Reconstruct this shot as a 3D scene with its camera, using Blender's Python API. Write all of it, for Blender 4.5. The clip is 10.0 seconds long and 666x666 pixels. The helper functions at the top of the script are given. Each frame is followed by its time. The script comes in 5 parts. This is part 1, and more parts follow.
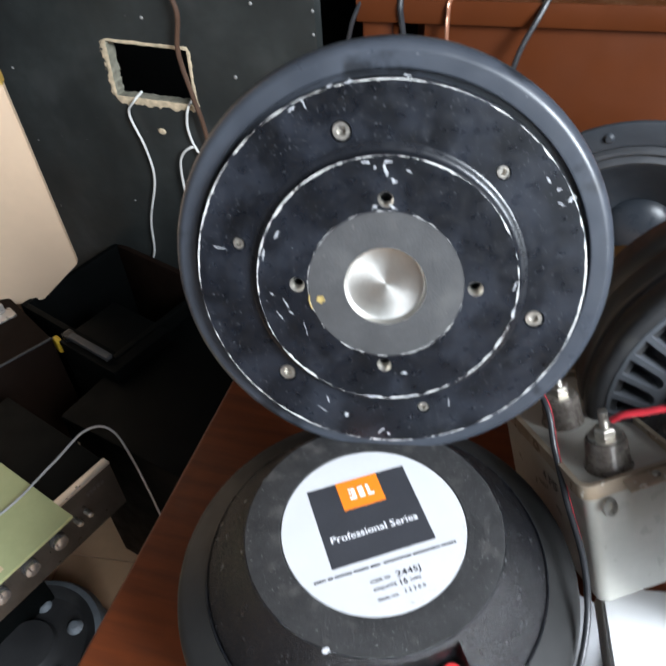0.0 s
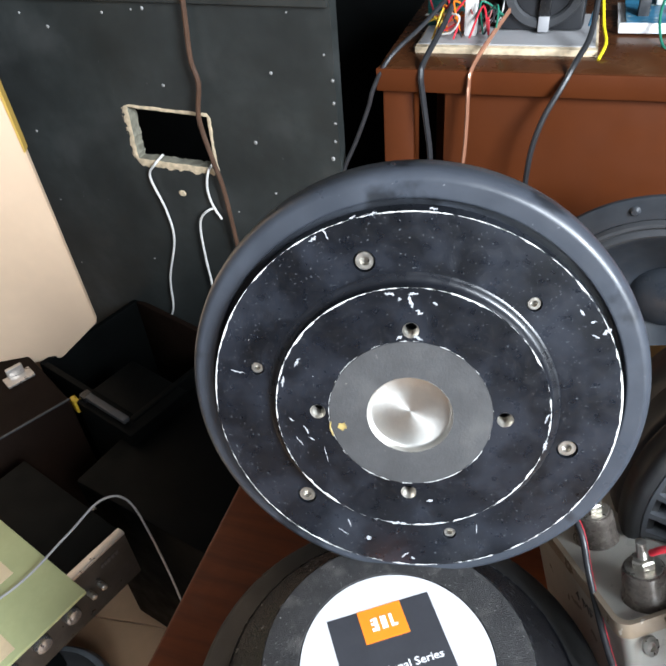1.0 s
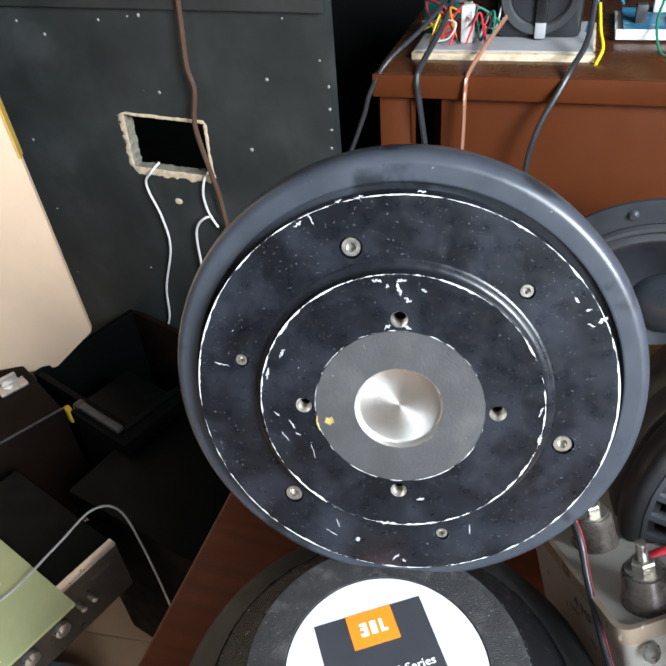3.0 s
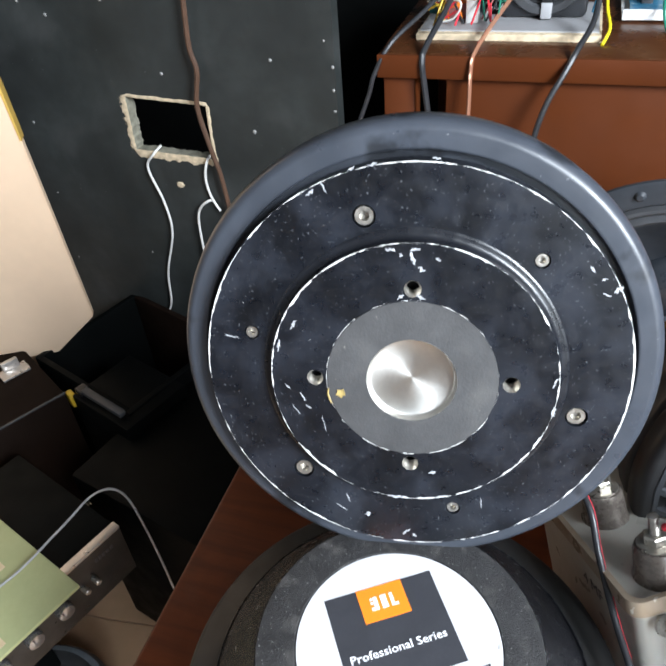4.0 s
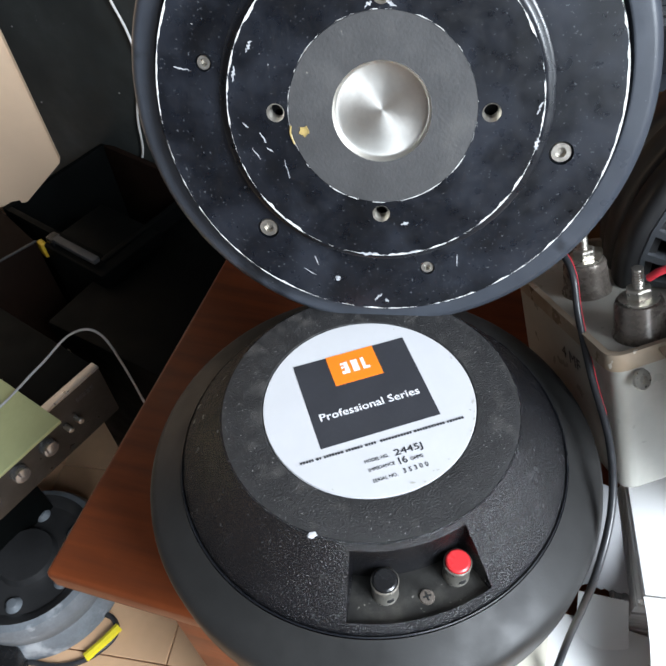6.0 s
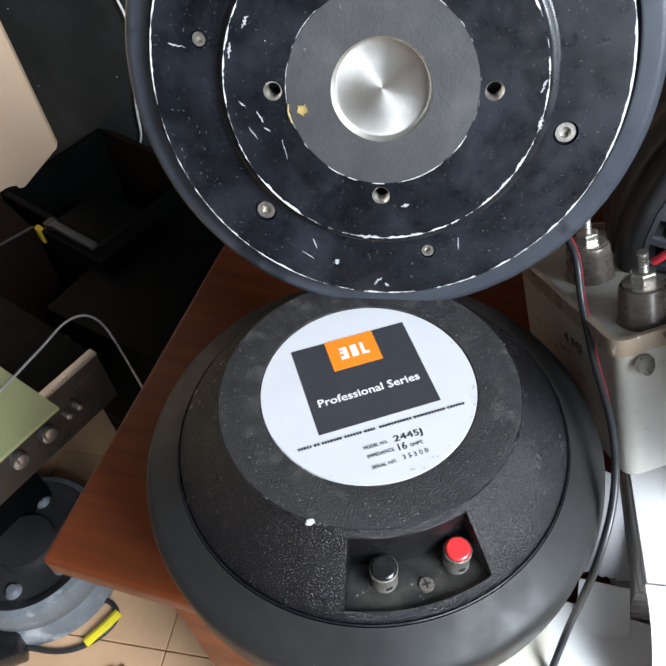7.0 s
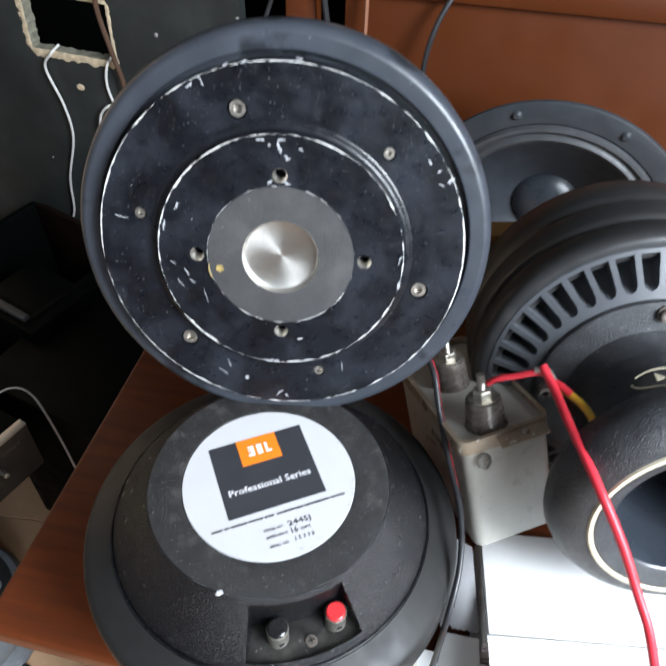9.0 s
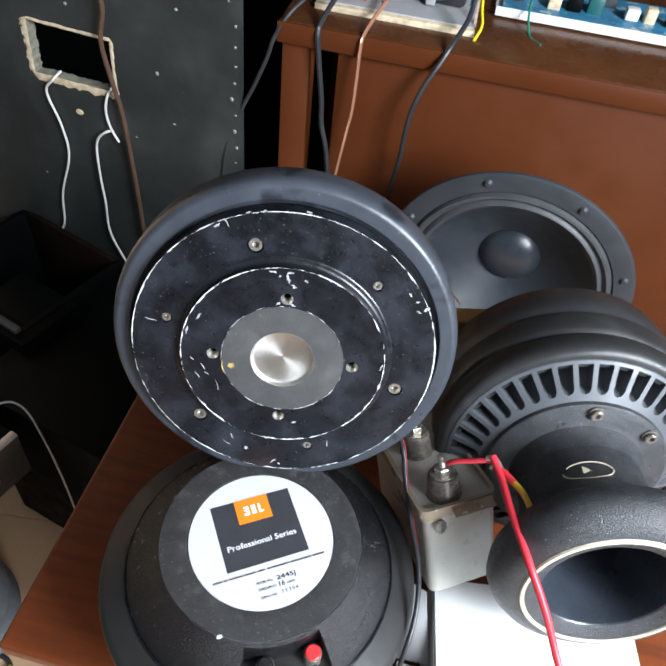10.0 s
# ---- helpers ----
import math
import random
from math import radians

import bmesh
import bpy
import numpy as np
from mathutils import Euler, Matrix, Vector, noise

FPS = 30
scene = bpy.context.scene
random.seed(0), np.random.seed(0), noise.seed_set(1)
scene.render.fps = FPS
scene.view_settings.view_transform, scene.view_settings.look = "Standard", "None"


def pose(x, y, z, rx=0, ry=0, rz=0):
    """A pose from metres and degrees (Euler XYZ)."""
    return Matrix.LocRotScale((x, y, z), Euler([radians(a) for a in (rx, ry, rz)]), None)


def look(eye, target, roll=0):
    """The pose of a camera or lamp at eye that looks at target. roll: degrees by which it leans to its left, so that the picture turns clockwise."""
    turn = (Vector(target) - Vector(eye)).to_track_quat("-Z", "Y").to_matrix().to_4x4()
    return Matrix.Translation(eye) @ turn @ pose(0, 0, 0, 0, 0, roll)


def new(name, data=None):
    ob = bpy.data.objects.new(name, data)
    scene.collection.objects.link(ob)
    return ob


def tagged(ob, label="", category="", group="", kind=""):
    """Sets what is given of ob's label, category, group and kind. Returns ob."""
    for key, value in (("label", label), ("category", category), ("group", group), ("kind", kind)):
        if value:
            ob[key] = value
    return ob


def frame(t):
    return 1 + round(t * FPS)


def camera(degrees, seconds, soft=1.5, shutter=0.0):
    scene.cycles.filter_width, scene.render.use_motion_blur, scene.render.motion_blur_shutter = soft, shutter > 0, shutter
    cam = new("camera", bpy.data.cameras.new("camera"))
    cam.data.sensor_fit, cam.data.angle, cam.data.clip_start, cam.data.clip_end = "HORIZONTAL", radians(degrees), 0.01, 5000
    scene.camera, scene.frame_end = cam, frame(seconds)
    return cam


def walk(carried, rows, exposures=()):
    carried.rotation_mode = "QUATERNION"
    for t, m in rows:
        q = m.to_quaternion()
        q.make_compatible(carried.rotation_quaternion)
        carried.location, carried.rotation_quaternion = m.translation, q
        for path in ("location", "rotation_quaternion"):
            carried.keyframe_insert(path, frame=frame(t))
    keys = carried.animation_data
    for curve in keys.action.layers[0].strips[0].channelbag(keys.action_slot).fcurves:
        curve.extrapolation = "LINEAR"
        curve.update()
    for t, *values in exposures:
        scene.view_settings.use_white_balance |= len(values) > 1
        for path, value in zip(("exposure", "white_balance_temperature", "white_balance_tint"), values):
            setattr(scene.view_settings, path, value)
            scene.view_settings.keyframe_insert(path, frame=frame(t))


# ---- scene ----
# seconds, eye (m), yaw, pitch, roll (degrees)
cam = camera(51.75, 10.0, soft=2.0, shutter=0.4)
PATH = [
    (0.0, 0.0008, -0.2237, 0.4852, 3.84, -42.25, -4.52),
    (0.5, -0.0089, -0.1875, 0.5136, 5.21, -41.01, -4.11),
    (1.0, -0.0005, -0.176, 0.5157, 5.52, -39.6, -5.47),
    (1.5, 0.0029, -0.1747, 0.5093, 5.49, -38.28, -5.41),
    (2.0, 0.0068, -0.1705, 0.5082, 5.63, -38.27, -5.36),
    (3.5, 0.0036, -0.1772, 0.4915, 5.4, -38.13, -5.33),
    (4.0, -0.0014, -0.1785, 0.4867, 5.48, -38.99, -5.33),
    (4.5, 0.0008, -0.1874, 0.4637, 5.9, -41.17, -7.27),
    (5.0, 0.0049, -0.2002, 0.4489, 5.79, -43.35, -6.84),
    (5.5, 0.0063, -0.2118, 0.4263, 5.39, -46.99, -6.37),
    (6.0, 0.0055, -0.208, 0.4137, 5.33, -48.31, -5.97),
    (7.5, 0.0067, -0.2047, 0.4075, 5.58, -49.78, -6.1),
    (8.0, 0.0103, -0.2043, 0.4172, 5.56, -50.06, -6.39),
    (8.5, 0.0049, -0.258, 0.4548, 4.26, -48.31, -4.38),
    (9.0, 0.0242, -0.2411, 0.5052, -3.64, -45.54, 1.41),
    (9.5, 0.0219, -0.2286, 0.5695, -4.23, -46.2, 2.43),
    (10.0, 0.0005, -0.242, 0.6209, -7.97, -46.84, 7.56),
]
walk(cam, [(t, pose(x, y, z, 90 + pitch, 0, yaw) @ pose(0, 0, 0, 0, 0, roll)) for t, x, y, z, yaw, pitch, roll in PATH], ((0.0, 0.2), (1.0, 0.48), (4.0, 0.48), (5.5, 0.06), (8.3, 0.0), (9.3, 0.18), (10.0, 0.28)))
# ---- light ----
world = bpy.data.worlds.new("sky")
scene.world = world
world.use_nodes = True
wn = world.node_tree
sky = wn.nodes.new("ShaderNodeTexSky")
sky.sky_type = 'NISHITA'
sky.sun_disc = False
sky.sun_elevation, sky.sun_rotation = radians(45), radians(100)
wn.links.new(sky.outputs[0], wn.nodes["Background"].inputs[0])
wn.nodes["Background"].inputs[1].default_value = 0.10


def area_lamp(name, m, w, h, watts, colour):
    d = bpy.data.lights.new(name, 'AREA')
    d.shape, d.size, d.size_y, d.energy, d.color = 'RECTANGLE', w, h, watts, colour
    ob = new(name, d)
    ob.matrix_basis = m
    return ob


# daylight of the window in the side wall, and an added fill lamp from behind
area_lamp("window_daylight", look((1.20, -1.05, 1.12), (0.15, 0.05, 0.0)), 0.75, 0.85, 106, (0.83, 0.91, 1.0))
area_lamp("fill_behind", look((0.92, -1.95, 0.9), (0.1, 0.1, 0.0)), 0.7, 1.3, 22, (0.80, 0.90, 1.0))
scene.view_settings.exposure = 0.0


# ---- materials ----
def mat(name, base, rough=0.5, metal=0.0, vary=0.15, scale=30.0, bump=0.0, bump_scale=200.0, spots=None, spec=0.5, fleck=None):
    """Principled surface with colour varied at two scales, roughness wear and fine relief. spots: (colour, scale, cut, soft)."""
    m = bpy.data.materials.new(name)
    m.use_nodes = True
    nt = m.node_tree
    b = nt.nodes["Principled BSDF"]
    b.inputs["Metallic"].default_value = metal
    b.inputs["Specular IOR Level"].default_value = spec
    tc = nt.nodes.new("ShaderNodeTexCoord")

    def noise_tex(s, detail=4.0):
        n = nt.nodes.new("ShaderNodeTexNoise")
        n.inputs["Scale"].default_value, n.inputs["Detail"].default_value = s, detail
        nt.links.new(tc.outputs["Object"], n.inputs["Vector"])
        return n.outputs["Fac"]

    def ramp(src, a, c, lo=0.0, hi=1.0):
        r = nt.nodes.new("ShaderNodeMapRange")
        r.inputs["From Min"].default_value, r.inputs["From Max"].default_value = a, c
        r.inputs["To Min"].default_value, r.inputs["To Max"].default_value = lo, hi
        nt.links.new(src, r.inputs["Value"])
        return r.outputs[0]

    def mix(fac, a, c):
        x = nt.nodes.new("ShaderNodeMix")
        x.data_type = 'RGBA'
        nt.links.new(fac, x.inputs["Factor"])
        for sock, v in ((x.inputs["A"], a), (x.inputs["B"], c)):
            if isinstance(v, tuple):
                sock.default_value = (*v, 1)
            else:
                nt.links.new(v, sock)
        return x.outputs["Result"]

    lo = tuple(max(0.0, c * (1 - vary)) for c in base)
    hi = tuple(min(1.0, c * (1 + vary)) for c in base)
    col = mix(ramp(noise_tex(scale), 0.3, 0.7), lo, hi)
    col = mix(ramp(noise_tex(scale * 9, 2.0), 0.35, 0.65, 0.0, 0.35), col, lo)
    if spots:
        col = mix(ramp(noise_tex(spots[1], 6.0), spots[2], spots[2] + spots[3]), col, spots[0])
    if fleck:
        col = mix(ramp(noise_tex(fleck[1], 3.0), fleck[2], fleck[2] + 0.03), col, fleck[0])
    nt.links.new(col, b.inputs["Base Color"])
    nt.links.new(ramp(noise_tex(scale * 3), 0.3, 0.7, max(0.03, rough - 0.09), min(1.0, rough + 0.09)), b.inputs["Roughness"])
    if bump > 0:
        bp = nt.nodes.new("ShaderNodeBump")
        bp.inputs["Strength"].default_value, bp.inputs["Distance"].default_value = bump, 0.001
        nt.links.new(noise_tex(bump_scale, 3.0), bp.inputs["Height"])
        nt.links.new(bp.outputs[0], b.inputs["Normal"])
    return m


def worn_plate(name, base, radii, chip=(0.62, 0.62, 0.60)):
    """Black-painted steel: paint chipped along round edges at the given (radius, width, amount), scratches, dust."""
    m = mat(name, base, rough=0.33, vary=0.6, scale=45, bump=0.08, bump_scale=2200, spots=((0.016, 0.0185, 0.025), 30, 0.46, 0.18), spec=0.42, fleck=((0.075, 0.08, 0.088), 700, 0.67))
    nt = m.node_tree
    b = nt.nodes["Principled BSDF"]
    col = b.inputs["Base Color"].links[0].from_socket
    tc = nt.nodes.new("ShaderNodeTexCoord")
    sep = nt.nodes.new("ShaderNodeSeparateXYZ")
    nt.links.new(tc.outputs["Object"], sep.inputs[0])

    def mth(op, a, c=None):
        n = nt.nodes.new("ShaderNodeMath")
        n.operation = op
        for i, v in enumerate((a, c)):
            if v is None:
                continue
            if isinstance(v, (int, float)):
                n.inputs[i].default_value = v
            else:
                nt.links.new(v, n.inputs[i])
        return n.outputs[0]

    rad = mth('SQRT', mth('ADD', mth('MULTIPLY', sep.outputs[0], sep.outputs[0]), mth('MULTIPLY', sep.outputs[1], sep.outputs[1])))
    nz = nt.nodes.new("ShaderNodeTexNoise")
    nz.inputs["Scale"].default_value, nz.inputs["Detail"].default_value = 150, 8
    nt.links.new(tc.outputs["Object"], nz.inputs["Vector"])
    nl = nt.nodes.new("ShaderNodeTexNoise")
    nl.inputs["Scale"].default_value, nl.inputs["Detail"].default_value = 14, 2
    nt.links.new(tc.outputs["Object"], nl.inputs["Vector"])
    nw = nt.nodes.new("ShaderNodeTexNoise")
    nw.inputs["Scale"].default_value, nw.inputs["Detail"].default_value = 55, 5
    nt.links.new(tc.outputs["Object"], nw.inputs["Vector"])
    wear = mth('ADD', mth('MULTIPLY', mth('SUBTRACT', nw.outputs["Fac"], 0.5), 5.0), mth('ADD', mth('MULTIPLY', mth('SUBTRACT', nl.outputs["Fac"], 0.5), 4.0), mth('MULTIPLY', mth('SUBTRACT', nz.outputs["Fac"], 0.5), 7.0)))
    total = None
    for r0, width, much in radii:
        away = mth('ABSOLUTE', mth('SUBTRACT', rad, r0))
        on = mth('LESS_THAN', away, mth('MINIMUM', mth('MULTIPLY', mth('ADD', wear, much), width), width * 1.9))
        total = on if total is None else mth('MAXIMUM', total, on)
    flat_face = mth('MAXIMUM', mth('LESS_THAN', mth('ABSOLUTE', mth('ADD', sep.outputs[2], 0.0075)), 0.0004), mth('LESS_THAN', mth('ABSOLUTE', sep.outputs[2]), 0.0004))
    total = mth('MULTIPLY', total, flat_face)
    # small scattered nicks
    nk = nt.nodes.new("ShaderNodeTexNoise")
    nk.inputs["Scale"].default_value, nk.inputs["Detail"].default_value = 330, 4
    nt.links.new(tc.outputs["Object"], nk.inputs["Vector"])
    cl = nt.nodes.new("ShaderNodeTexNoise")
    cl.inputs["Scale"].default_value = 17
    nt.links.new(tc.outputs["Object"], cl.inputs["Vector"])
    nick = mth('GREATER_THAN', mth('ADD', nk.outputs["Fac"], mth('MULTIPLY', mth('SUBTRACT', cl.outputs["Fac"], 0.5), 0.42)), 0.80)
    total = mth('MAXIMUM', total, nick)
    x = nt.nodes.new("ShaderNodeMix")
    x.data_type = 'RGBA'
    nt.links.new(total, x.inputs["Factor"])
    nt.links.new(col, x.inputs["A"])
    x.inputs["B"].default_value = (*chip, 1)
    nt.links.new(x.outputs["Result"], b.inputs["Base Color"])
    return m


M = dict(
    pot=mat("satin_black_pot", (0.019, 0.0188, 0.0185), 0.50, vary=0.2, scale=20, bump=0.04, bump_scale=500, spots=((0.028, 0.028, 0.029), 12, 0.6, 0.2), spec=0.3, fleck=((0.2, 0.2, 0.2), 150, 0.77)),
    # satin black with a bluish reflection mixed into its base colour
    rim=mat("satin_black_rim_sheen", (0.044, 0.050, 0.062), 0.36, vary=0.25, scale=16, bump=0.05, bump_scale=500, spots=((0.016, 0.018, 0.022), 17, 0.535, 0.05), fleck=((0.16, 0.165, 0.175), 260, 0.74)),
    plate=worn_plate("chipped_black_plate", (0.0048, 0.0058, 0.0085), ((0.1112, 0.00045, 0.30), (0.1112, 0.00017, 1.0), (0.0742, 0.0006, 0.25), (0.0742, 0.00015, 0.8), (0.0447, 0.0002, 0.0))),
    # the pale flecks are glints of the crinkle finish, painted as colour
    crinkle=mat("crinkle_black", (0.0075, 0.0075, 0.009), 0.20, vary=0.25, scale=40, bump=1.0, bump_scale=1150, spec=0.5, fleck=((0.10, 0.10, 0.105), 900, 0.67)),
    feltcap=mat("worn_black_cap", (0.019, 0.0185, 0.019), 0.60, vary=0.4, scale=60, bump=0.9, bump_scale=1250, spots=((0.062, 0.058, 0.055), 90, 0.56, 0.2), fleck=((0.20, 0.195, 0.19), 800, 0.68)),
    gasket=mat("grey_gasket", (0.054, 0.054, 0.055), 0.55, vary=0.22, scale=35, bump=0.15, bump_scale=700, spots=((0.080, 0.079, 0.077), 40, 0.55, 0.2), fleck=((0.22, 0.21, 0.18), 240, 0.72)),
    silver=mat("turned_silver", (0.60, 0.585, 0.55), 0.46, metal=1.0, vary=0.10, scale=60, bump=0.04, bump_scale=1400),
    steel=mat("bolt_steel", (0.50, 0.47, 0.42), 0.38, metal=0.9, vary=0.25, scale=160, bump=0.1, bump_scale=900),
    nickel=mat("dull_nickel", (0.55, 0.52, 0.46), 0.33, metal=0.85, vary=0.25, scale=120),
    dark=mat("recess_shade", (0.012, 0.012, 0.012), 0.7),
    label=mat("label_white", (0.56, 0.56, 0.575), 0.38, vary=0.03, scale=40, fleck=((0.25, 0.24, 0.22), 130, 0.80)),
    ink=mat("label_ink", (0.035, 0.036, 0.042), 0.42, vary=0.12, scale=50),
    orange=mat("label_orange", (0.90, 0.22, 0.015), 0.42, vary=0.05, scale=50),
    print_white=mat("print_white", (0.78, 0.78, 0.80), 0.45, vary=0.03),
    scar=mat("bare_metal_scar", (0.42, 0.43, 0.45), 0.5, vary=0.3, scale=300),
    red=mat("red_plastic", (0.66, 0.035, 0.04), 0.32, vary=0.06),
    redwire=mat("red_insulation", (0.70, 0.035, 0.055), 0.38, vary=0.1, scale=50),
    black=mat("black_plastic", (0.014, 0.014, 0.015), 0.25, vary=0.2),
    rubber=mat("black_insulation", (0.025, 0.026, 0.029), 0.38, vary=0.2, scale=40),
    yellow=mat("yellow_insulation", (0.62, 0.40, 0.03), 0.45, vary=0.12, scale=80),
    tape=mat("yellow_tape", (0.80, 0.66, 0.02), 0.4, vary=0.1, scale=60),
    whitewire=mat("white_wire", (0.70, 0.69, 0.66), 0.45, vary=0.1, scale=30),
    brownwire=mat("brown_cable", (0.085, 0.045, 0.028), 0.5, vary=0.2, scale=30),
    copper=mat("clear_copper_flex", (0.50, 0.24, 0.15), 0.14, metal=0.45, vary=0.08, scale=20),
    greenwire=mat("green_wire", (0.02, 0.20, 0.13), 0.4),
    can=mat("capacitor_grey_paint", (0.45, 0.44, 0.395), 0.33, vary=0.10, scale=18, bump=0.05, bump_scale=300, spots=((0.30, 0.27, 0.22), 25, 0.63, 0.14)),
    canlid=mat("tinned_lid", (0.36, 0.29, 0.215), 0.34, metal=0.15, vary=0.18, scale=30, bump=0.06, bump_scale=300, spots=((0.27, 0.19, 0.11), 22, 0.52, 0.2), fleck=((0.62, 0.58, 0.5), 140, 0.68)),
    bush=mat("brown_bushing", (0.17, 0.145, 0.125), 0.28, metal=0.3, vary=0.35, scale=90, spots=((0.34, 0.31, 0.27), 60, 0.58, 0.15)),
    paper=mat("white_paper", (0.84, 0.84, 0.83), 0.75, vary=0.03, scale=12),
    oldpaper=mat("yellowed_paper", (0.70, 0.66, 0.55), 0.75, vary=0.08, scale=14),
    greypaper=mat("grey_board", (0.36, 0.36, 0.37), 0.6, vary=0.1, scale=14),
    greenpaper=mat("green_cover", (0.40, 0.43, 0.22), 0.6, vary=0.08, scale=14),
    cover=mat("tan_cover", (0.66, 0.53, 0.34), 0.6, vary=0.1, scale=14),
    step=mat("glossy_black_step", (0.009, 0.010, 0.013), 0.30, vary=0.3, scale=40),
    nail=mat("dull_nail", (0.26, 0.26, 0.25), 0.5, vary=0.3, scale=200),
    wall=mat("black_board", (0.027, 0.031, 0.030), 0.46, vary=0.4, scale=7, bump=0.08, bump_scale=120, spots=((0.058, 0.061, 0.060), 8, 0.55, 0.25), fleck=((0.13, 0.13, 0.127), 130, 0.735)),
    raw=mat("raw_chipboard", (0.62, 0.50, 0.34), 0.85, vary=0.3, scale=90, bump=0.8, bump_scale=300),
    # darker copy of the raw chipboard: shade inside the cut, as colour
    raw_shade=mat("shaded_chipboard", (0.22, 0.21, 0.16), 0.9, vary=0.35, scale=80, bump=0.7, bump_scale=300),
    cream=mat("cream_board", (0.72, 0.53, 0.37), 0.62, vary=0.06, scale=5, bump=0.05, bump_scale=60, spots=((0.64, 0.45, 0.31), 4, 0.6, 0.2)),
    ochre=mat("ochre_edge", (0.52, 0.33, 0.07), 0.6, vary=0.12),
    cab=mat("cabinet_brown_paint", (0.088, 0.0220, 0.0056), 0.5, vary=0.12, scale=4, bump=0.05, bump_scale=90, spots=((0.118, 0.033, 0.009), 3, 0.55, 0.3), spec=0.2),
    cabtop=mat("cabinet_top_brown", (0.085, 0.030, 0.011), 0.28, vary=0.22, scale=9, bump=0.04, bump_scale=120, spots=((0.13, 0.066, 0.034), 7, 0.6, 0.2)),
    table=mat("table_red_brown", (0.165, 0.040, 0.0125), 0.38, vary=0.22, scale=8, bump=0.06, bump_scale=140, spots=((0.165, 0.062, 0.033), 9, 0.58, 0.2), fleck=((0.5, 0.48, 0.44), 85, 0.79), spec=0.18),
    wicker=mat("wicker_brown", (0.26, 0.15, 0.08), 0.42, vary=0.4, scale=50),
    floor=mat("floor_tile", (0.68, 0.43, 0.255), 0.42, vary=0.10, scale=6, bump=0.04, bump_scale=60, spots=((0.60, 0.37, 0.21), 5, 0.6, 0.2)),
    grout=mat("floor_grout", (0.60, 0.385, 0.235), 0.85, vary=0.1),
    # grey of the unseen room shell, set dark to hold down bounce light
    room=mat("unseen_room_grey", (0.19, 0.19, 0.195), 0.85, vary=0.06, scale=3),
    # black paint deepened further, so the colour carries the shade of dark corners
    shade_black=mat("black_case", (0.0025, 0.0031, 0.0031), 0.55, vary=0.35, scale=9, bump=0.06, bump_scale=150, spots=((0.0055, 0.0065, 0.0065), 8, 0.6, 0.2), spec=0.07),
    brownbox=mat("dark_brown_case", (0.012, 0.007, 0.005), 0.6, vary=0.3, scale=9, spec=0.06),
    amp=mat("amplifier_panel", (0.050, 0.046, 0.042), 0.36, metal=0.4, vary=0.25, scale=25, spots=((0.075, 0.07, 0.063), 14, 0.55, 0.25)),
    alu=mat("aluminium_trim", (0.62, 0.58, 0.54), 0.34, metal=0.7, vary=0.1),
    knob=mat("clear_knob", (0.30, 0.30, 0.30), 0.15, metal=0.75, vary=0.1, scale=90),
    ferrite=mat("dusty_magnet", (0.17, 0.19, 0.21), 0.5, vary=0.3, scale=24, spots=((0.40, 0.42, 0.44), 22, 0.60, 0.12)),
    motor=mat("motor_black", (0.026, 0.026, 0.027), 0.42, vary=0.22, scale=18, bump=0.05, bump_scale=260, spots=((0.05, 0.048, 0.044), 14, 0.6, 0.2)),
    fin=mat("fin_casting", (0.080, 0.086, 0.096), 0.42, vary=0.15, scale=30, bump=0.08, bump_scale=500),
    casting=mat("rough_casting", (0.036, 0.038, 0.042), 0.36, vary=0.35, scale=60, bump=0.8, bump_scale=1000, fleck=((0.30, 0.30, 0.30), 800, 0.68)),
    bore=mat("bore_black", (0.030, 0.036, 0.046), 0.30, vary=0.15, scale=12),
    dusty=mat("dusty_black", (0.020, 0.0195, 0.018), 0.45, vary=0.5, scale=90, bump=0.15, bump_scale=900, spots=((0.055, 0.052, 0.046), 70, 0.55, 0.2), fleck=((0.2, 0.19, 0.17), 300, 0.7)),
    glue=mat("dried_glue", (0.34, 0.25, 0.09), 0.5, vary=0.4, scale=300),
    ivory=mat("ivory_ring", (0.62, 0.56, 0.42), 0.5, vary=0.1, scale=40),
    cone=mat("paper_cone", (0.020, 0.025, 0.032), 0.5, vary=0.2, scale=14, bump=0.12, bump_scale=260, spots=((0.030, 0.036, 0.044), 9, 0.56, 0.25)),
    dome=mat("dust_cap", (0.022, 0.026, 0.032), 0.32, vary=0.1, scale=20),
    basket=mat("basket_grey", (0.030, 0.034, 0.040), 0.48, vary=0.2, scale=18),
    pine=mat("yellow_wood", (0.34, 0.18, 0.055), 0.55, vary=0.25, scale=14),
    pcb=mat("blue_board", (0.04, 0.20, 0.34), 0.4, vary=0.3, scale=40, spots=((0.35, 0.42, 0.42), 55, 0.6, 0.05)),
    teal=mat("teal_panel", (0.01, 0.085, 0.085), 0.4, vary=0.1),
    pink=mat("pink_part", (0.42, 0.16, 0.15), 0.5, vary=0.2, scale=60),
    fan=mat("fan_black", (0.022, 0.023, 0.026), 0.38, vary=0.2, scale=30),
    cart=mat("dark_grey_plastic", (0.05, 0.052, 0.056), 0.5, vary=0.2, scale=30),
)

# lathe-turned finish of the mouth screen
nt = M["silver"].node_tree
pb = nt.nodes["Principled BSDF"]
tg = nt.nodes.new("ShaderNodeTangent")
tg.direction_type, tg.axis = 'RADIAL', 'Z'
nt.links.new(tg.outputs[0], pb.inputs["Tangent"])
pb.inputs["Anisotropic"].default_value = 0.6
pb.inputs["Roughness"].links[0].from_node.inputs["To Min"].default_value = 0.43
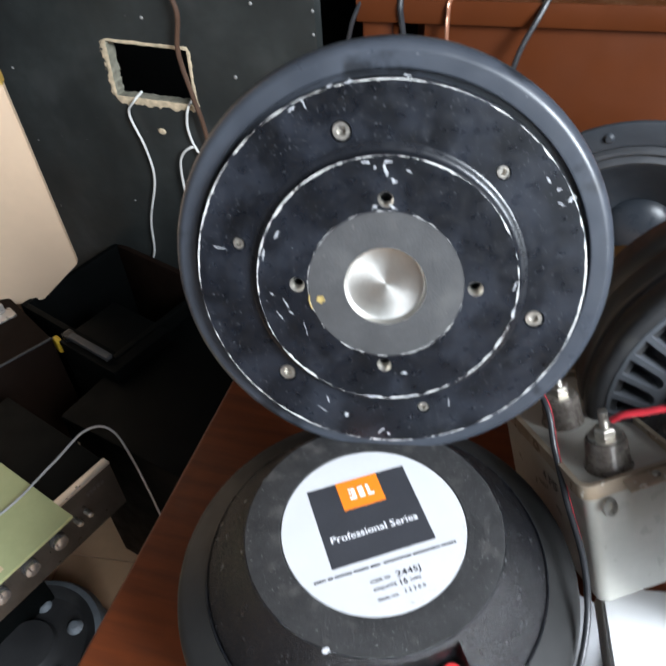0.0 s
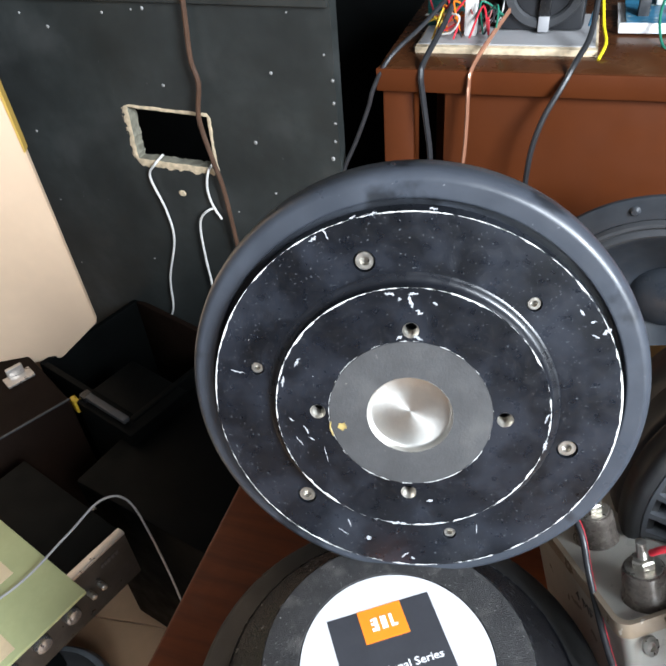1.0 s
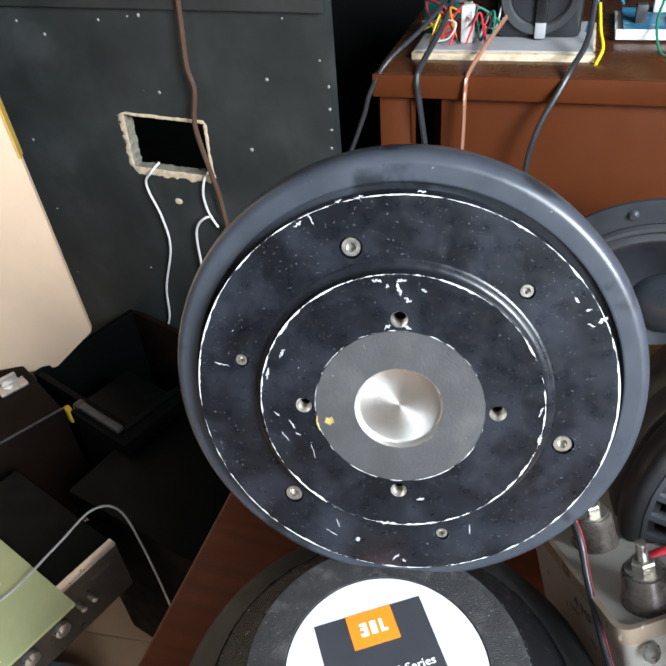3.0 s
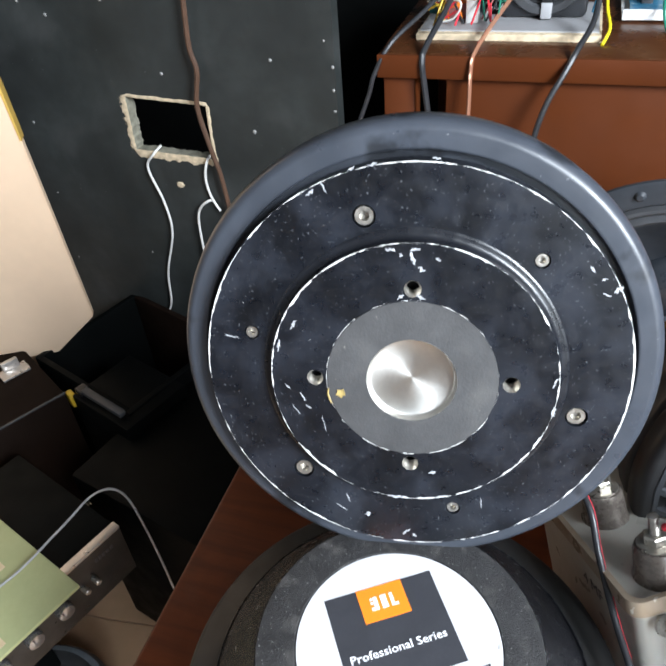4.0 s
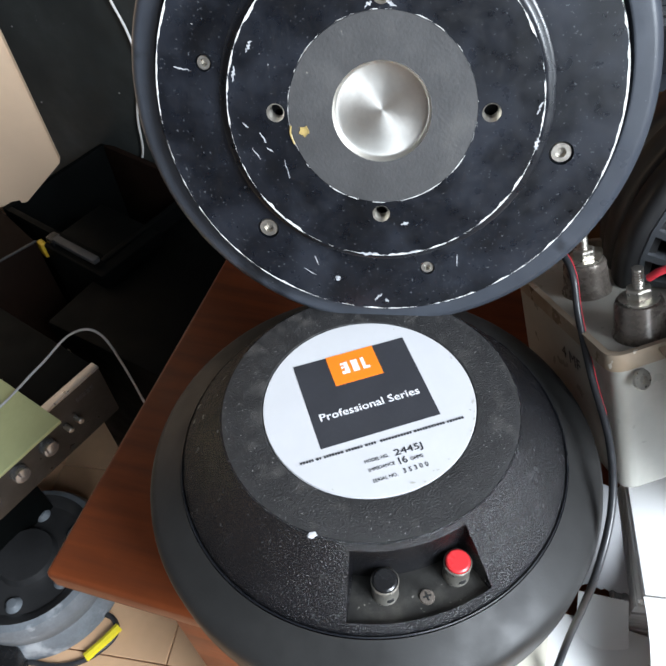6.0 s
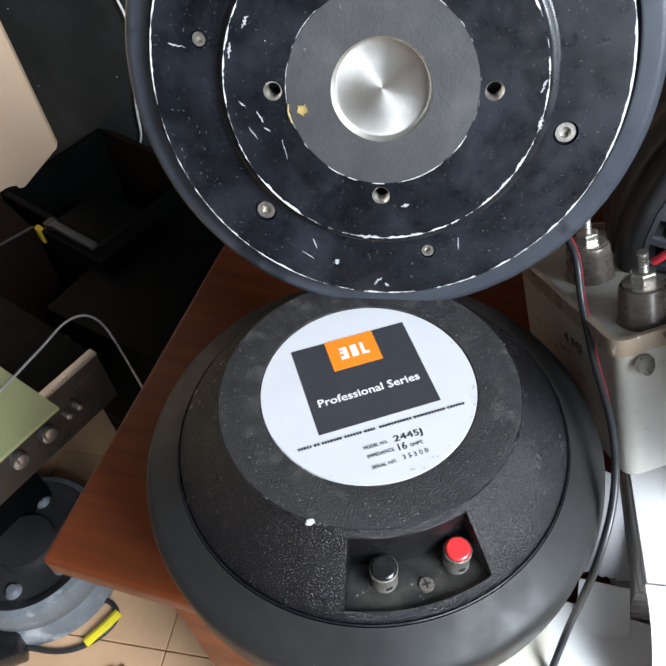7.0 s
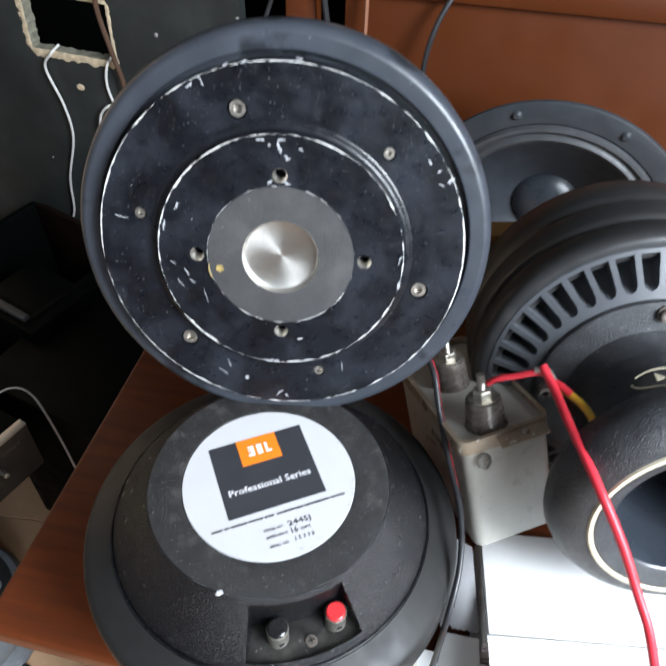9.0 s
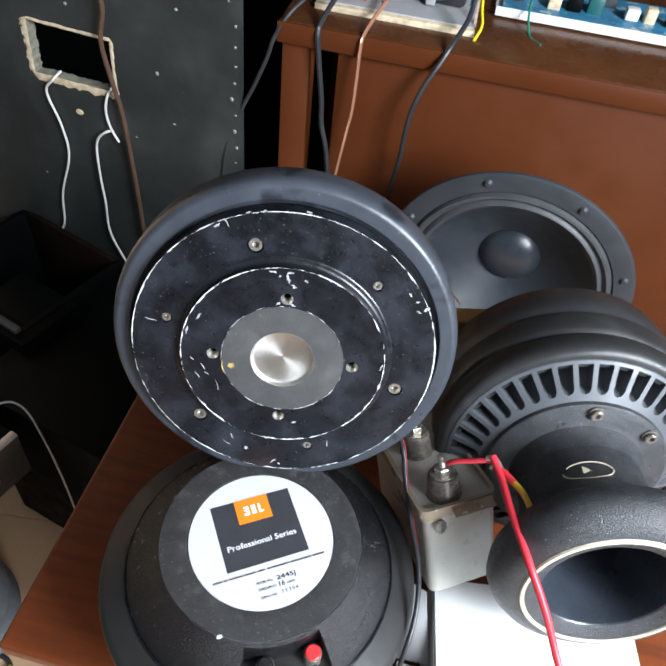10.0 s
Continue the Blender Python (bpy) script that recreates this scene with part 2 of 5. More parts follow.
pb.inputs["Roughness"].links[0].from_node.inputs["To Max"].default_value = 0.49

# wood grain along the table's front
nt = M["table"].node_tree
tc = nt.nodes.new("ShaderNodeTexCoord")
mp = nt.nodes.new("ShaderNodeMapping")
mp.inputs["Scale"].default_value = (2.0, 28.0, 28.0)
gr = nt.nodes.new("ShaderNodeTexNoise")
gr.inputs["Scale"].default_value, gr.inputs["Detail"].default_value = 3.0, 6.0
nt.links.new(tc.outputs["Object"], mp.inputs["Vector"])
nt.links.new(mp.outputs[0], gr.inputs["Vector"])
mr = nt.nodes.new("ShaderNodeMapRange")
mr.inputs["From Min"].default_value, mr.inputs["From Max"].default_value, mr.inputs["To Max"].default_value = 0.42, 0.72, 0.6
nt.links.new(gr.outputs["Fac"], mr.inputs["Value"])
mx = nt.nodes.new("ShaderNodeMix")
mx.data_type = 'RGBA'
pb = nt.nodes["Principled BSDF"]
nt.links.new(pb.inputs["Base Color"].links[0].from_socket, mx.inputs["A"])
mx.inputs["B"].default_value = (0.055, 0.018, 0.010, 1)
nt.links.new(mr.outputs[0], mx.inputs["Factor"])
nt.links.new(mx.outputs["Result"], pb.inputs["Base Color"])

# ---- building helpers ----
FRAME = {}


def thing(name, m, label, category, group="", kind=""):
    ob = new(name)
    ob.empty_display_size = 0.02
    ob.matrix_basis = m
    FRAME[ob.name] = m.copy()
    return tagged(ob, label, category, group, kind)


def finish(me, bm, material, angle=32):
    bmesh.ops.recalc_face_normals(bm, faces=bm.faces)
    for f in bm.faces:
        f.smooth = True
    bm.to_mesh(me)
    bm.free()
    me.materials.append(material)
    me.set_sharp_from_angle(angle=radians(angle))


def part(name, bm, material, parent, label="", world=False, angle=32, kind=""):
    """Links a bmesh as one mesh object under a thing or under a part. world: the bmesh is in world metres."""
    if world:
        bm.transform(FRAME[parent.name].inverted())
    me = bpy.data.meshes.new(name)
    finish(me, bm, material, angle)
    ob = new(name, me)
    ob.parent = parent
    FRAME[ob.name] = FRAME[parent.name]
    return tagged(ob, label, kind=kind)


def solid(name, bm, material, label="", category="", group="", kind="", angle=32):
    me = bpy.data.meshes.new(name)
    finish(me, bm, material, angle)
    ob = new(name, me)
    FRAME[ob.name] = Matrix.Identity(4)
    return tagged(ob, label, category, group, kind)


def lathe(profile, segs=96, closed=False, m=None, start=0.0, stop=360.0):
    """Turns (radius, height) pairs round z."""
    bm = bmesh.new()
    full = stop - start > 359.9
    n = segs if full else segs + 1
    rings = []
    for r, z in profile:
        if r < 1e-6:
            rings.append([bm.verts.new((0, 0, z))])
        else:
            rings.append([bm.verts.new((r * math.cos(a), r * math.sin(a), z)) for a in (radians(start + (stop - start) * i / segs) for i in range(n))])
    pairs = list(zip(rings, rings[1:]))
    if closed:
        pairs.append((rings[-1], rings[0]))
    for p, q in pairs:
        for i in range(segs):
            j = (i + 1) % n
            if len(p) == 1 and len(q) == 1:
                continue
            if len(p) == 1:
                bm.faces.new((p[0], q[i], q[j]))
            elif len(q) == 1:
                bm.faces.new((p[i], q[0], p[j]))
            else:
                bm.faces.new((p[i], q[i], q[j], p[j]))
    if m is not None:
        bm.transform(m)
    return bm


def box(cx, cy, cz, sx, sy, sz, bevel=0.0, m=None, segs=2):
    bm = bmesh.new()
    bmesh.ops.create_cube(bm, size=1.0)
    for v in bm.verts:
        v.co = Vector((cx + v.co.x * sx, cy + v.co.y * sy, cz + v.co.z * sz))
    if bevel > 0:
        bmesh.ops.bevel(bm, geom=bm.edges[:], offset=bevel, segments=segs, affect='EDGES', profile=0.5)
    if m is not None:
        bm.transform(m)
    return bm


def join(*bms):
    out = bms[0]
    for b in bms[1:]:
        me = bpy.data.meshes.new("tmp")
        b.to_mesh(me)
        b.free()
        out.from_mesh(me)
        bpy.data.meshes.remove(me)
    return out


def prism(pts, z0, z1, bevel=0.0):
    """A flat outline in x, y drawn up from z0 to z1."""
    bm = bmesh.new()
    f = bm.faces.new([bm.verts.new((x, y, z0)) for x, y in pts])
    up = bmesh.ops.extrude_face_region(bm, geom=[f])
    for v in up["geom"]:
        if isinstance(v, bmesh.types.BMVert):
            v.co.z = z1
    if bevel > 0:
        bmesh.ops.bevel(bm, geom=bm.edges[:], offset=bevel, segments=2, affect='EDGES')
    return bm


def smooth_path(pts, n=8):
    p = [Vector(q) for q in pts]
    p = [p[0] * 2 - p[1]] + p + [p[-1] * 2 - p[-2]]
    out = []
    for i in range(1, len(p) - 2):
        for k in range(n):
            t = k / n
            a, b, c, d = p[i - 1], p[i], p[i + 1], p[i + 2]
            out.append(0.5 * ((2 * b) + (c - a) * t + (2 * a - 5 * b + 4 * c - d) * t * t + (3 * b - a - 3 * c + d) * t ** 3))
    return out + [p[-2]]


def tube(pts, r, sides=10, n=8, flat=1.0):
    path = smooth_path(pts, n)
    bm = bmesh.new()
    rings = []
    up = Vector((0.13, 0.21, 0.97)).normalized()
    for i, q in enumerate(path):
        d = (path[min(i + 1, len(path) - 1)] - path[max(i - 1, 0)]).normalized()
        u = (up - d * up.dot(d)).normalized()
        up = u
        w = d.cross(u)
        rings.append([bm.verts.new(q + r * (math.cos(a) * u * flat + math.sin(a) * w)) for a in (2 * math.pi * k / sides for k in range(sides))])
    for p, q in zip(rings, rings[1:]):
        for i in range(sides):
            j = (i + 1) % sides
            bm.faces.new((p[i], p[j], q[j], q[i]))
    bm.faces.new(rings[0])
    bm.faces.new(rings[-1])
    return bm


def words(text, size, m, width=None):
    """Flat letters of the built-in font as a bmesh; m places them, width squeezes the line to that length."""
    cu = bpy.data.curves.new("letters", 'FONT')
    cu.body, cu.size, cu.extrude, cu.resolution_u = text, size, 0.00008, 2
    cu.align_x = 'LEFT'
    ob = bpy.data.objects.new("letters", cu)
    scene.collection.objects.link(ob)
    deps = bpy.context.evaluated_depsgraph_get()
    me = bpy.data.meshes.new_from_object(ob.evaluated_get(deps))
    bm = bmesh.new()
    bm.from_mesh(me)
    bpy.data.objects.remove(ob)
    bpy.data.meshes.remove(me)
    if width:
        top = max(v.co.x for v in bm.verts)
        for v in bm.verts:
            v.co.x *= width / top
    bm.transform(m)
    return bm


def disc(r, z, segs=64):
    return lathe([(0, z), (r, z)], segs)


def axis_frame(origin, n, right=(1, 0, 0)):
    z = Vector(n).normalized()
    x = Vector(right)
    x = (x - z * x.dot(z)).normalized()
    y = z.cross(x)
    return Matrix.Translation(origin) @ Matrix((x, y, z)).transposed().to_4x4()


# ---- setting ----
FLOOR, TABLE = -0.75, -0.04
SLOPE = -0.27          # the cabinet stands turned by this slope against the x axis
WS = -0.36             # and the black board by this one


def wall_y(x):
    return 0.858 + WS * (x + 0.267)


def cab_y(x):
    return 0.783 + SLOPE * (x - 0.0285)


BOARD = axis_frame((-0.267, 0.858, 0.0), (WS, -1, 0), (1, WS, 0))      # local: x along the board, y up, z out of it
BL = math.hypot(1, WS)


def on_board(x, z, out=0.0):
    return ((x + 0.267) * BL, z, out)


solid("floor", box(0.1, -0.2, FLOOR - 0.06, 3.6, 3.6, 0.1), M["grout"], "tan floor tiles with pale joints", "floor", kind="structure")
# walls and ceiling out of view, added to enclose and limit the light
solid("wall_east", join(box(1.36, -1.77, 0.55, 0.1, 0.56, 2.6), box(1.36, 0.485, 0.55, 0.1, 2.23, 2.6), box(1.36, -1.06, -0.05, 0.1, 0.85, 1.4), box(1.36, -1.06, 1.73, 0.1, 0.85, 0.24)), M["room"], "unseen plaster wall with a window opening, added to enclose the light", "wall", kind="structure")
solid("wall_west", box(-1.75, -0.2, 0.55, 0.1, 3.6, 2.6), M["room"], "unseen plaster wall added to enclose the light", "wall", kind="structure")
# near-black colour in place of the shade behind the cabinet
solid("wall_north", box(0.1, 1.65, 0.55, 3.6, 0.1, 2.6), M["shade_black"], "wall behind the cabinet, near-black to stand in for shade", "wall", kind="structure")
# unseen wall; its opening is made up to let the fill lamp in
solid("wall_south", join(box(-0.59, -2.05, 0.55, 2.22, 0.1, 2.6), box(0.935, -2.05, 1.7, 0.83, 0.1, 0.3)), M["room"], "unseen plaster wall, left open for the added fill lamp", "wall", kind="structure")
solid("ceiling", box(0.1, -0.2, 1.9, 3.7, 3.8, 0.1), M["room"], "unseen ceiling added to enclose the light", "ceiling", kind="structure")


# black board wall with a sawn hole
def black_board():
    ob = thing("wall_board", BOARD, "black-painted chipboard panel with a rough sawn hole", "wall panel", kind="structure")
    x0, x1, z0, z1 = -0.62, (-0.057 + 0.267) * BL, FLOOR, 0.95
    hx0, hx1, hz0, hz1 = (-0.411 + 0.267) * BL, (-0.268 + 0.267) * BL, 0.018, 0.109
    rng = random.Random(4)
    bm = bmesh.new()
    # ragged hole outline, counter-clockwise from its lower left corner
    n = 26
    hole = []
    for a, b in (((hx0, hz0), (hx1, hz0 - 0.003)), ((hx1, hz0 - 0.003), (hx1 + 0.004, hz1 - 0.003)), ((hx1 + 0.004, hz1 - 0.003), (hx0 + 0.004, hz1 + 0.001)), ((hx0 + 0.004, hz1 + 0.001), (hx0, hz0))):
        for i in range(n):
            t = i / n
            level = abs(b[0] - a[0]) > abs(b[1] - a[1])
            hole.append((a[0] + (b[0] - a[0]) * t + (0.0 if level else rng.uniform(-.0006, .0006)), a[1] + (b[1] - a[1]) * t + (rng.uniform(-.0006, .0006) if level else 0.0)))
    outer = [(x0, z0), (x1, z0), (x1, z1), (x0, z1)]
    hv = [bm.verts.new((x, y, 0)) for x, y in hole]
    ov = [bm.verts.new((x, y, 0)) for x, y in outer]
    for k in range(4):
        for i in range(n):
            a, b = hv[k * n + i], hv[(k * n + i + 1) % (4 * n)]
            bm.faces.new((a, b, ov[k])) if i < n // 2 else bm.faces.new((a, b, ov[(k + 1) % 4]))
        bm.faces.new((hv[k * n + n // 2], ov[(k + 1) % 4], ov[k]))
    back = [bm.verts.new((v.co.x, v.co.y, -0.022)) for v in ov]
    for k in range(4):
        bm.faces.new((ov[k], ov[(k + 1) % 4], back[(k + 1) % 4], back[k]))
    part("panel_face", bm, M["wall"], ob)
    # bare chipboard showing in the cut, its shade put into a darker grey-brown
    bm = bmesh.new()
    a = [bm.verts.new((x, y, -0.0002)) for x, y in hole]
    b = [bm.verts.new((x + rng.uniform(-.0015, .0015), y + rng.uniform(-.0015, .0015), -0.022)) for x, y in hole]
    for i in range(len(a)):
        j = (i + 1) % len(a)
        bm.faces.new((a[i], a[j], b[j], b[i]))
    part("sawn_edge", bm, M["raw_shade"], ob, "sawn chipboard edge, grey-brown to stand in for shade")
    # pale splintered lip where the black face has broken away, wider on the left and below
    bm = bmesh.new()
    ins, mid, out = [], [], []
    wide = 0.004
    for k, (x, y) in enumerate(hole):
        side = k // n
        goal = (0.0125, 0.0050, 0.0040, 0.0095)[side]
        wide += (goal * rng.uniform(0.55, 1.4) - wide) * 0.55
        nx, ny = ((0, -1), (1, 0), (0, 1), (-1, 0))[side]
        ins.append(bm.verts.new((x - nx * 0.0012, y - ny * 0.0012, 0.0003)))
        mid.append(bm.verts.new((x + nx * wide * 0.45, y + ny * wide * 0.45, 0.0010 + rng.uniform(0, .0008))))
        out.append(bm.verts.new((x + nx * wide, y + ny * wide, 0.0001)))
    for ra, rb in ((ins, mid), (mid, out)):
        for i in range(len(ra)):
            j = (i + 1) % len(ra)
            bm.faces.new((ra[i], ra[j], rb[j], rb[i]))
    part("broken_lip", bm, M["raw"], ob, "pale splintered lip of the cut", angle=180)
    bm = bmesh.new()
    for i in range(40):
        if rng.random() < 0.6:
            x, y = rng.uniform(hx0, hx1), hz0 - rng.uniform(0.004, 0.009)
        else:
            x, y = hx0 - rng.uniform(0.004, 0.008), rng.uniform(hz0, hz1)
        sz = rng.uniform(0.001, 0.0026)
        bmesh.ops.create_icosphere(bm, subdivisions=1, radius=sz, matrix=Matrix.Translation((x, y, 0)) @ Matrix.Rotation(rng.uniform(0, 3), 4, 'Z') @ Matrix.Diagonal((1.5, 0.6, 0.25, 1)))
    part("chipped_lip", bm, M["raw"], ob, "crumbs of bare board round the cut", kind="stuff")
    # a second layer board edge along the top and right side
    part("top_batten", box((x0 + x1) / 2, 0.611, 0.004, x1 - x0, 0.678, 0.008, 0.002), M["wall"], ob)
    return ob


board = black_board()
rng = random.Random(11)
nails = [(-.558, .249), (-.512, .230), (-.406, .254), (-.355, .260), (-.336, .262), (-.117, .263), (-.070, .210), (-.061, .113), (-.068, .057), (-.609, .048), (-.611, -.090), (-.168, -.015),
         (-.436, -.192), (-.616, -.236), (-.060, .175), (-.061, .143), (-.063, .085), (-.062, .03), (-.064, 0.0), (-.061, -.03), (-.063, -.06), (-.24, -.06), (-.15, .18), (-.33, .15), (-.19, .07)]
for x, z in nails:
    r = rng.uniform(0.0016, 0.0034)
    bm = lathe([(0, 0.0016), (r * 0.6, 0.0013), (r, 0.0), (r, -0.001)], 9, m=Matrix.Translation(on_board(x, z, 0.0)) @ Matrix.Diagonal((1, rng.uniform(0.7, 1.2), 1, 1)))
    part("nail_head", bm, M["nail"], board)
part("bare_knot", lathe([(0, 0.002), (0.005, 0.0014), (0.0065, 0.0)], 11, m=Matrix.Translation(on_board(-.341, -.039, 0.0)) @ Matrix.Diagonal((1.2, 0.9, 1, 1))), M["raw"], board, "small bare plugged hole")


def board_wire(name, pts, r, material, label, out=0.006, flat=1.0):
    bm = tube([BOARD @ Vector(on_board(x, z, out if i else -0.012)) for i, (x, z) in enumerate(pts)], r, 8, flat=flat)
    return solid(name, bm, material, label, "wire")


board_wire("white_wire", [(-.370, .024), (-.376, .015), (-.393, -.012), (-.378, -.074), (-.377, -.136), (-.408, -.228), (-.420, -.304), (-.444, -.354), (-.46, -.42)], 0.0022, M["whitewire"], "stiff white wire hanging out of the sawn hole")
board_wire("white_wire", [(-.276, .022), (-.279, .012), (-.287, -.019), (-.283, -.051), (-.271, -.076)], 0.0022, M["whitewire"], "short white wire end hooked out of the hole")
board_wire("white_wire", [(-.277, -.068), (-.290, -.059), (-.313, -.089), (-.318, -.162), (-.317, -.219), (-.319, -.294), (-.297, -.360), (-.27, -.43)], 0.0022, M["whitewire"], "bent white wire hanging down the black board", out=0.009)
board_wire("brown_cable", [(-.235, .70), (-.248, .45), (-.259, .275), (-.265, .199), (-.260, .162), (-.271, .107), (-.261, .037), (-.252, -.015), (-.246, -.131), (-.243, -.247), (-.24, -.40), (-.24, -.65)], 0.0040, M["brownwire"], "brown flat cable running down the black board", out=0.0135)

# cream board standing at the left of the black one
CREAM = axis_frame((-0.536, 0.80, 0.0), (0.25, -1, 0), (1, 0.25, 0))
cream = thing("cream_panel", CREAM, "cream-painted board with an ochre edge, leaning beside the black wall", "board")
cbm = prism([(-0.9, -0.318), (-0.080, -0.318), (0.003, -0.252), (-0.030, 0.9), (-0.9, 0.9)], -0.018, 0.0, 0.002)
part("board", cbm, M["cream"], cream)
part("edge_strip", prism([(-0.0085, 0.09), (-0.0055, 0.09), (-0.028, 0.9), (-0.040, 0.9)], -0.020, 0.002), M["ochre"], cream, "ochre edge strip")

# ---- brown cabinet ----
CAB = axis_frame((0.009, cab_y(0.009), 0.0), (SLOPE, -1, 0), (1, SLOPE, 0))  # x along, y up, z out
cabinet = thing("cabinet", CAB, "red-brown painted wooden cabinet with a deep top board", "cabinet")
CT = 0.188
part("top_board", box(0.60, CT - 0.0125, -0.247, 1.21, 0.030, 0.506, 0.003), M["cabtop"], cabinet, "worn glossy brown top board")
part("top_edging", box(0.60, CT - 0.0135, 0.0085, 1.212, 0.031, 0.005, 0.0015), M["cab"], cabinet, "painted front edging with a scuffed corner")
part("leg", box(0.022, (CT - 0.03 + FLOOR) / 2, -0.022, 0.045, CT - 0.03 - FLOOR, 0.040, 0.003), M["cab"], cabinet)
part("leg", box(1.18, (CT - 0.03 + FLOOR) / 2, -0.022, 0.040, CT - 0.03 - FLOOR, 0.040, 0.003), M["cab"], cabinet)
part("leg", box(0.022, (CT - 0.03 + FLOOR) / 2, -0.46, 0.045, CT - 0.03 - FLOOR, 0.040, 0.003), M["cab"], cabinet)
part("front_panel", box(0.630, (CT - 0.03 + FLOOR + 0.1) / 2, -0.012, 1.085, CT - 0.03 - FLOOR - 0.1, 0.018, 0.002), M["cab"], cabinet)
part("back_panel", box(0.6, -0.27, -0.49, 1.2, 0.95, 0.01), M["brownbox"], cabinet)


def cab_at(u, v, w):
    return CAB @ Vector((u, v, w))


# wires hanging over the cabinet's edge
def drape(name, pts, r, material, label, flat=1.0, category="cable"):
    return solid(name, tube([cab_at(*p) for p in pts], r, 8, flat=flat), material, label, category)


drape("black_cable", [(0.095, 0.33, -0.18), (0.080, 0.245, -0.09), (0.060, 0.200, -0.004), (0.057, 0.184, 0.012), (0.060, 0.155, 0.013), (0.070, 0.081, 0.012), (0.074, 0.040, 0.014), (0.088, -0.012, 0.02), (0.095, -0.10, 0.02), (0.10, -0.35, 0.03)], 0.0042, M["rubber"], "black cable hanging down the cabinet front")
drape("copper_flex", [(0.160, 0.235, -0.13), (0.138, 0.212, -0.05), (0.124, 0.192, 0.006), (0.122, 0.170, 0.016), (0.123, 0.128, 0.024), (0.122, 0.078, 0.028), (0.117, 0.040, 0.028), (0.102, -0.085, 0.02), (0.092, -0.25, 0.02)], 0.0027, M["copper"], "clear two-core copper flex hanging over the cabinet edge", flat=1.5)
drape("black_cable", [(0.270, 0.29, -0.10), (0.268, 0.225, -0.05), (0.252, 0.200, 0.002), (0.240, 0.176, 0.020), (0.223, 0.140, 0.032), (0.213, 0.100, 0.038), (0.210, 0.060, 0.038), (0.208, 0.010, 0.034), (0.196, -0.12, 0.03), (0.19, -0.3, 0.02)], 0.0038, M["rubber"], "black cable curving down the cabinet front")
drape("black_cable", [(0.09, 0.27, -0.14), (0.050, 0.232, -0.06), (0.012, 0.202, -0.002), (-0.009, 0.165, 0.012), (-0.0185, 0.135, 0.012), (-0.0385, 0.085, 0.012), (-0.063, 0.03, 0.014), (-0.09, -0.06, 0.02), (-0.10, -0.25, 0.02)], 0.0032, M["rubber"], "thin black cable slung from the cabinet to the floor")

# electronics on the cabinet
base = thing("plywood_base", CAB @ Matrix.Translation((0.157, CT + 0.0055, -0.135)), "bare plywood base board carrying loose electronics", "board")
part("plywood", box(0, 0, 0, 0.245, 0.011, 0.16, 0.001), M["raw"], base, "pale plywood with a light edge")
part("covering_sheet", box(0.0, 0.0065, -0.004, 0.238, 0.002, 0.146), M["greypaper"], base)
EL = CT + 0.0125
fanm = CAB @ Matrix.Translation((0.200, EL, -0.125)) @ pose(0, 0, 0, 0, 0, 0)
fan = thing("loudspeaker_box", fanm, "small black round-fronted speaker standing on the plywood base", "speaker")
part("housing", box(0, 0.062, -0.02, 0.115, 0.122, 0.045, 0.008), M["fan"], fan)
part("ring", lathe([(0.040, 0), (0.052, 0), (0.054, 0.004), (0.052, 0.008), (0.043, 0.008), (0.040, 0.004)], 48, closed=True, m=Matrix.Translation((0, 0.060, 0.002))), M["cart"], fan)
part("front_disc", lathe([(0, 0.004), (0.039, 0.003), (0.0395, 0.0)], 40, m=Matrix.Translation((0, 0.060, 0.002))), M["fan"], fan)
part("centre_bar", box(0.004, 0.062, 0.009, 0.016, 0.080, 0.010, 0.003), M["black"], fan)
part("latch", box(0.004, 0.014, 0.010, 0.015, 0.022, 0.008, 0.002), M["greypaper"], fan, "grey plastic latch")
rng = random.Random(5)
for i, (u, w, mm, nm, lab) in enumerate((( .105, -.10, "pink", "relay", "pink plastic relay on the base board"), (.125, -.075, "whitewire", "connector", "white plastic connector with loose wires"), (.085, -.12, "teal", "circuit_module", "teal circuit module standing on edge"), (.160, -.13, "brownbox", "transformer", "dark wound transformer on the base board"))):
    t = thing(nm, CAB @ Matrix.Translation((u - 0.02, EL, w - 0.03)), lab, "electronic part")
    h = (0.022, 0.05, 0.08, 0.06)[i]
    part("body", box(0, h / 2, 0, (0.045, 0.018, 0.06, 0.045)[i], h, (0.022, 0.015, 0.012, 0.035)[i], 0.003), M[mm], t)
    part("pin_row", box(0, h + 0.002, 0, 0.012, 0.004, 0.006, 0.001), M["nickel"], t)
cols = ["redwire", "yellow", "whitewire", "greenwire", "orange", "rubber", "redwire", "pink"]
for i in range(14):
    u, w = rng.uniform(0.06, 0.135), rng.uniform(-0.11, -0.07)
    pts = [(u, EL + 0.004, w)]
    for k in range(3):
        pts.append((u + rng.uniform(-.03, .03), EL + rng.uniform(0.006, 0.05), w + rng.uniform(-.03, .02)))
    drape("hookup_wire", pts, 0.0014, M[cols[i % 8]], "thin coloured hook-up wire tangled on the base board", category="wire")
drape("yellow_wire", [(0.278, EL + 0.045, -0.13), (0.283, EL + 0.02, -0.09), (0.288, EL + 0.006, -0.062), (0.281, CT + 0.004, -0.040)], 0.0023, M["tape"], "short yellow wire hooked over the cabinet top", category="wire")
drape("blue_wire", [(0.265, EL + 0.01, -0.12), (0.275, EL + 0.05, -0.13), (0.295, EL + 0.06, -0.15), (0.31, EL + 0.035, -0.17)], 0.002, M["pcb"], "blue wire loop beside the base board", category="wire")
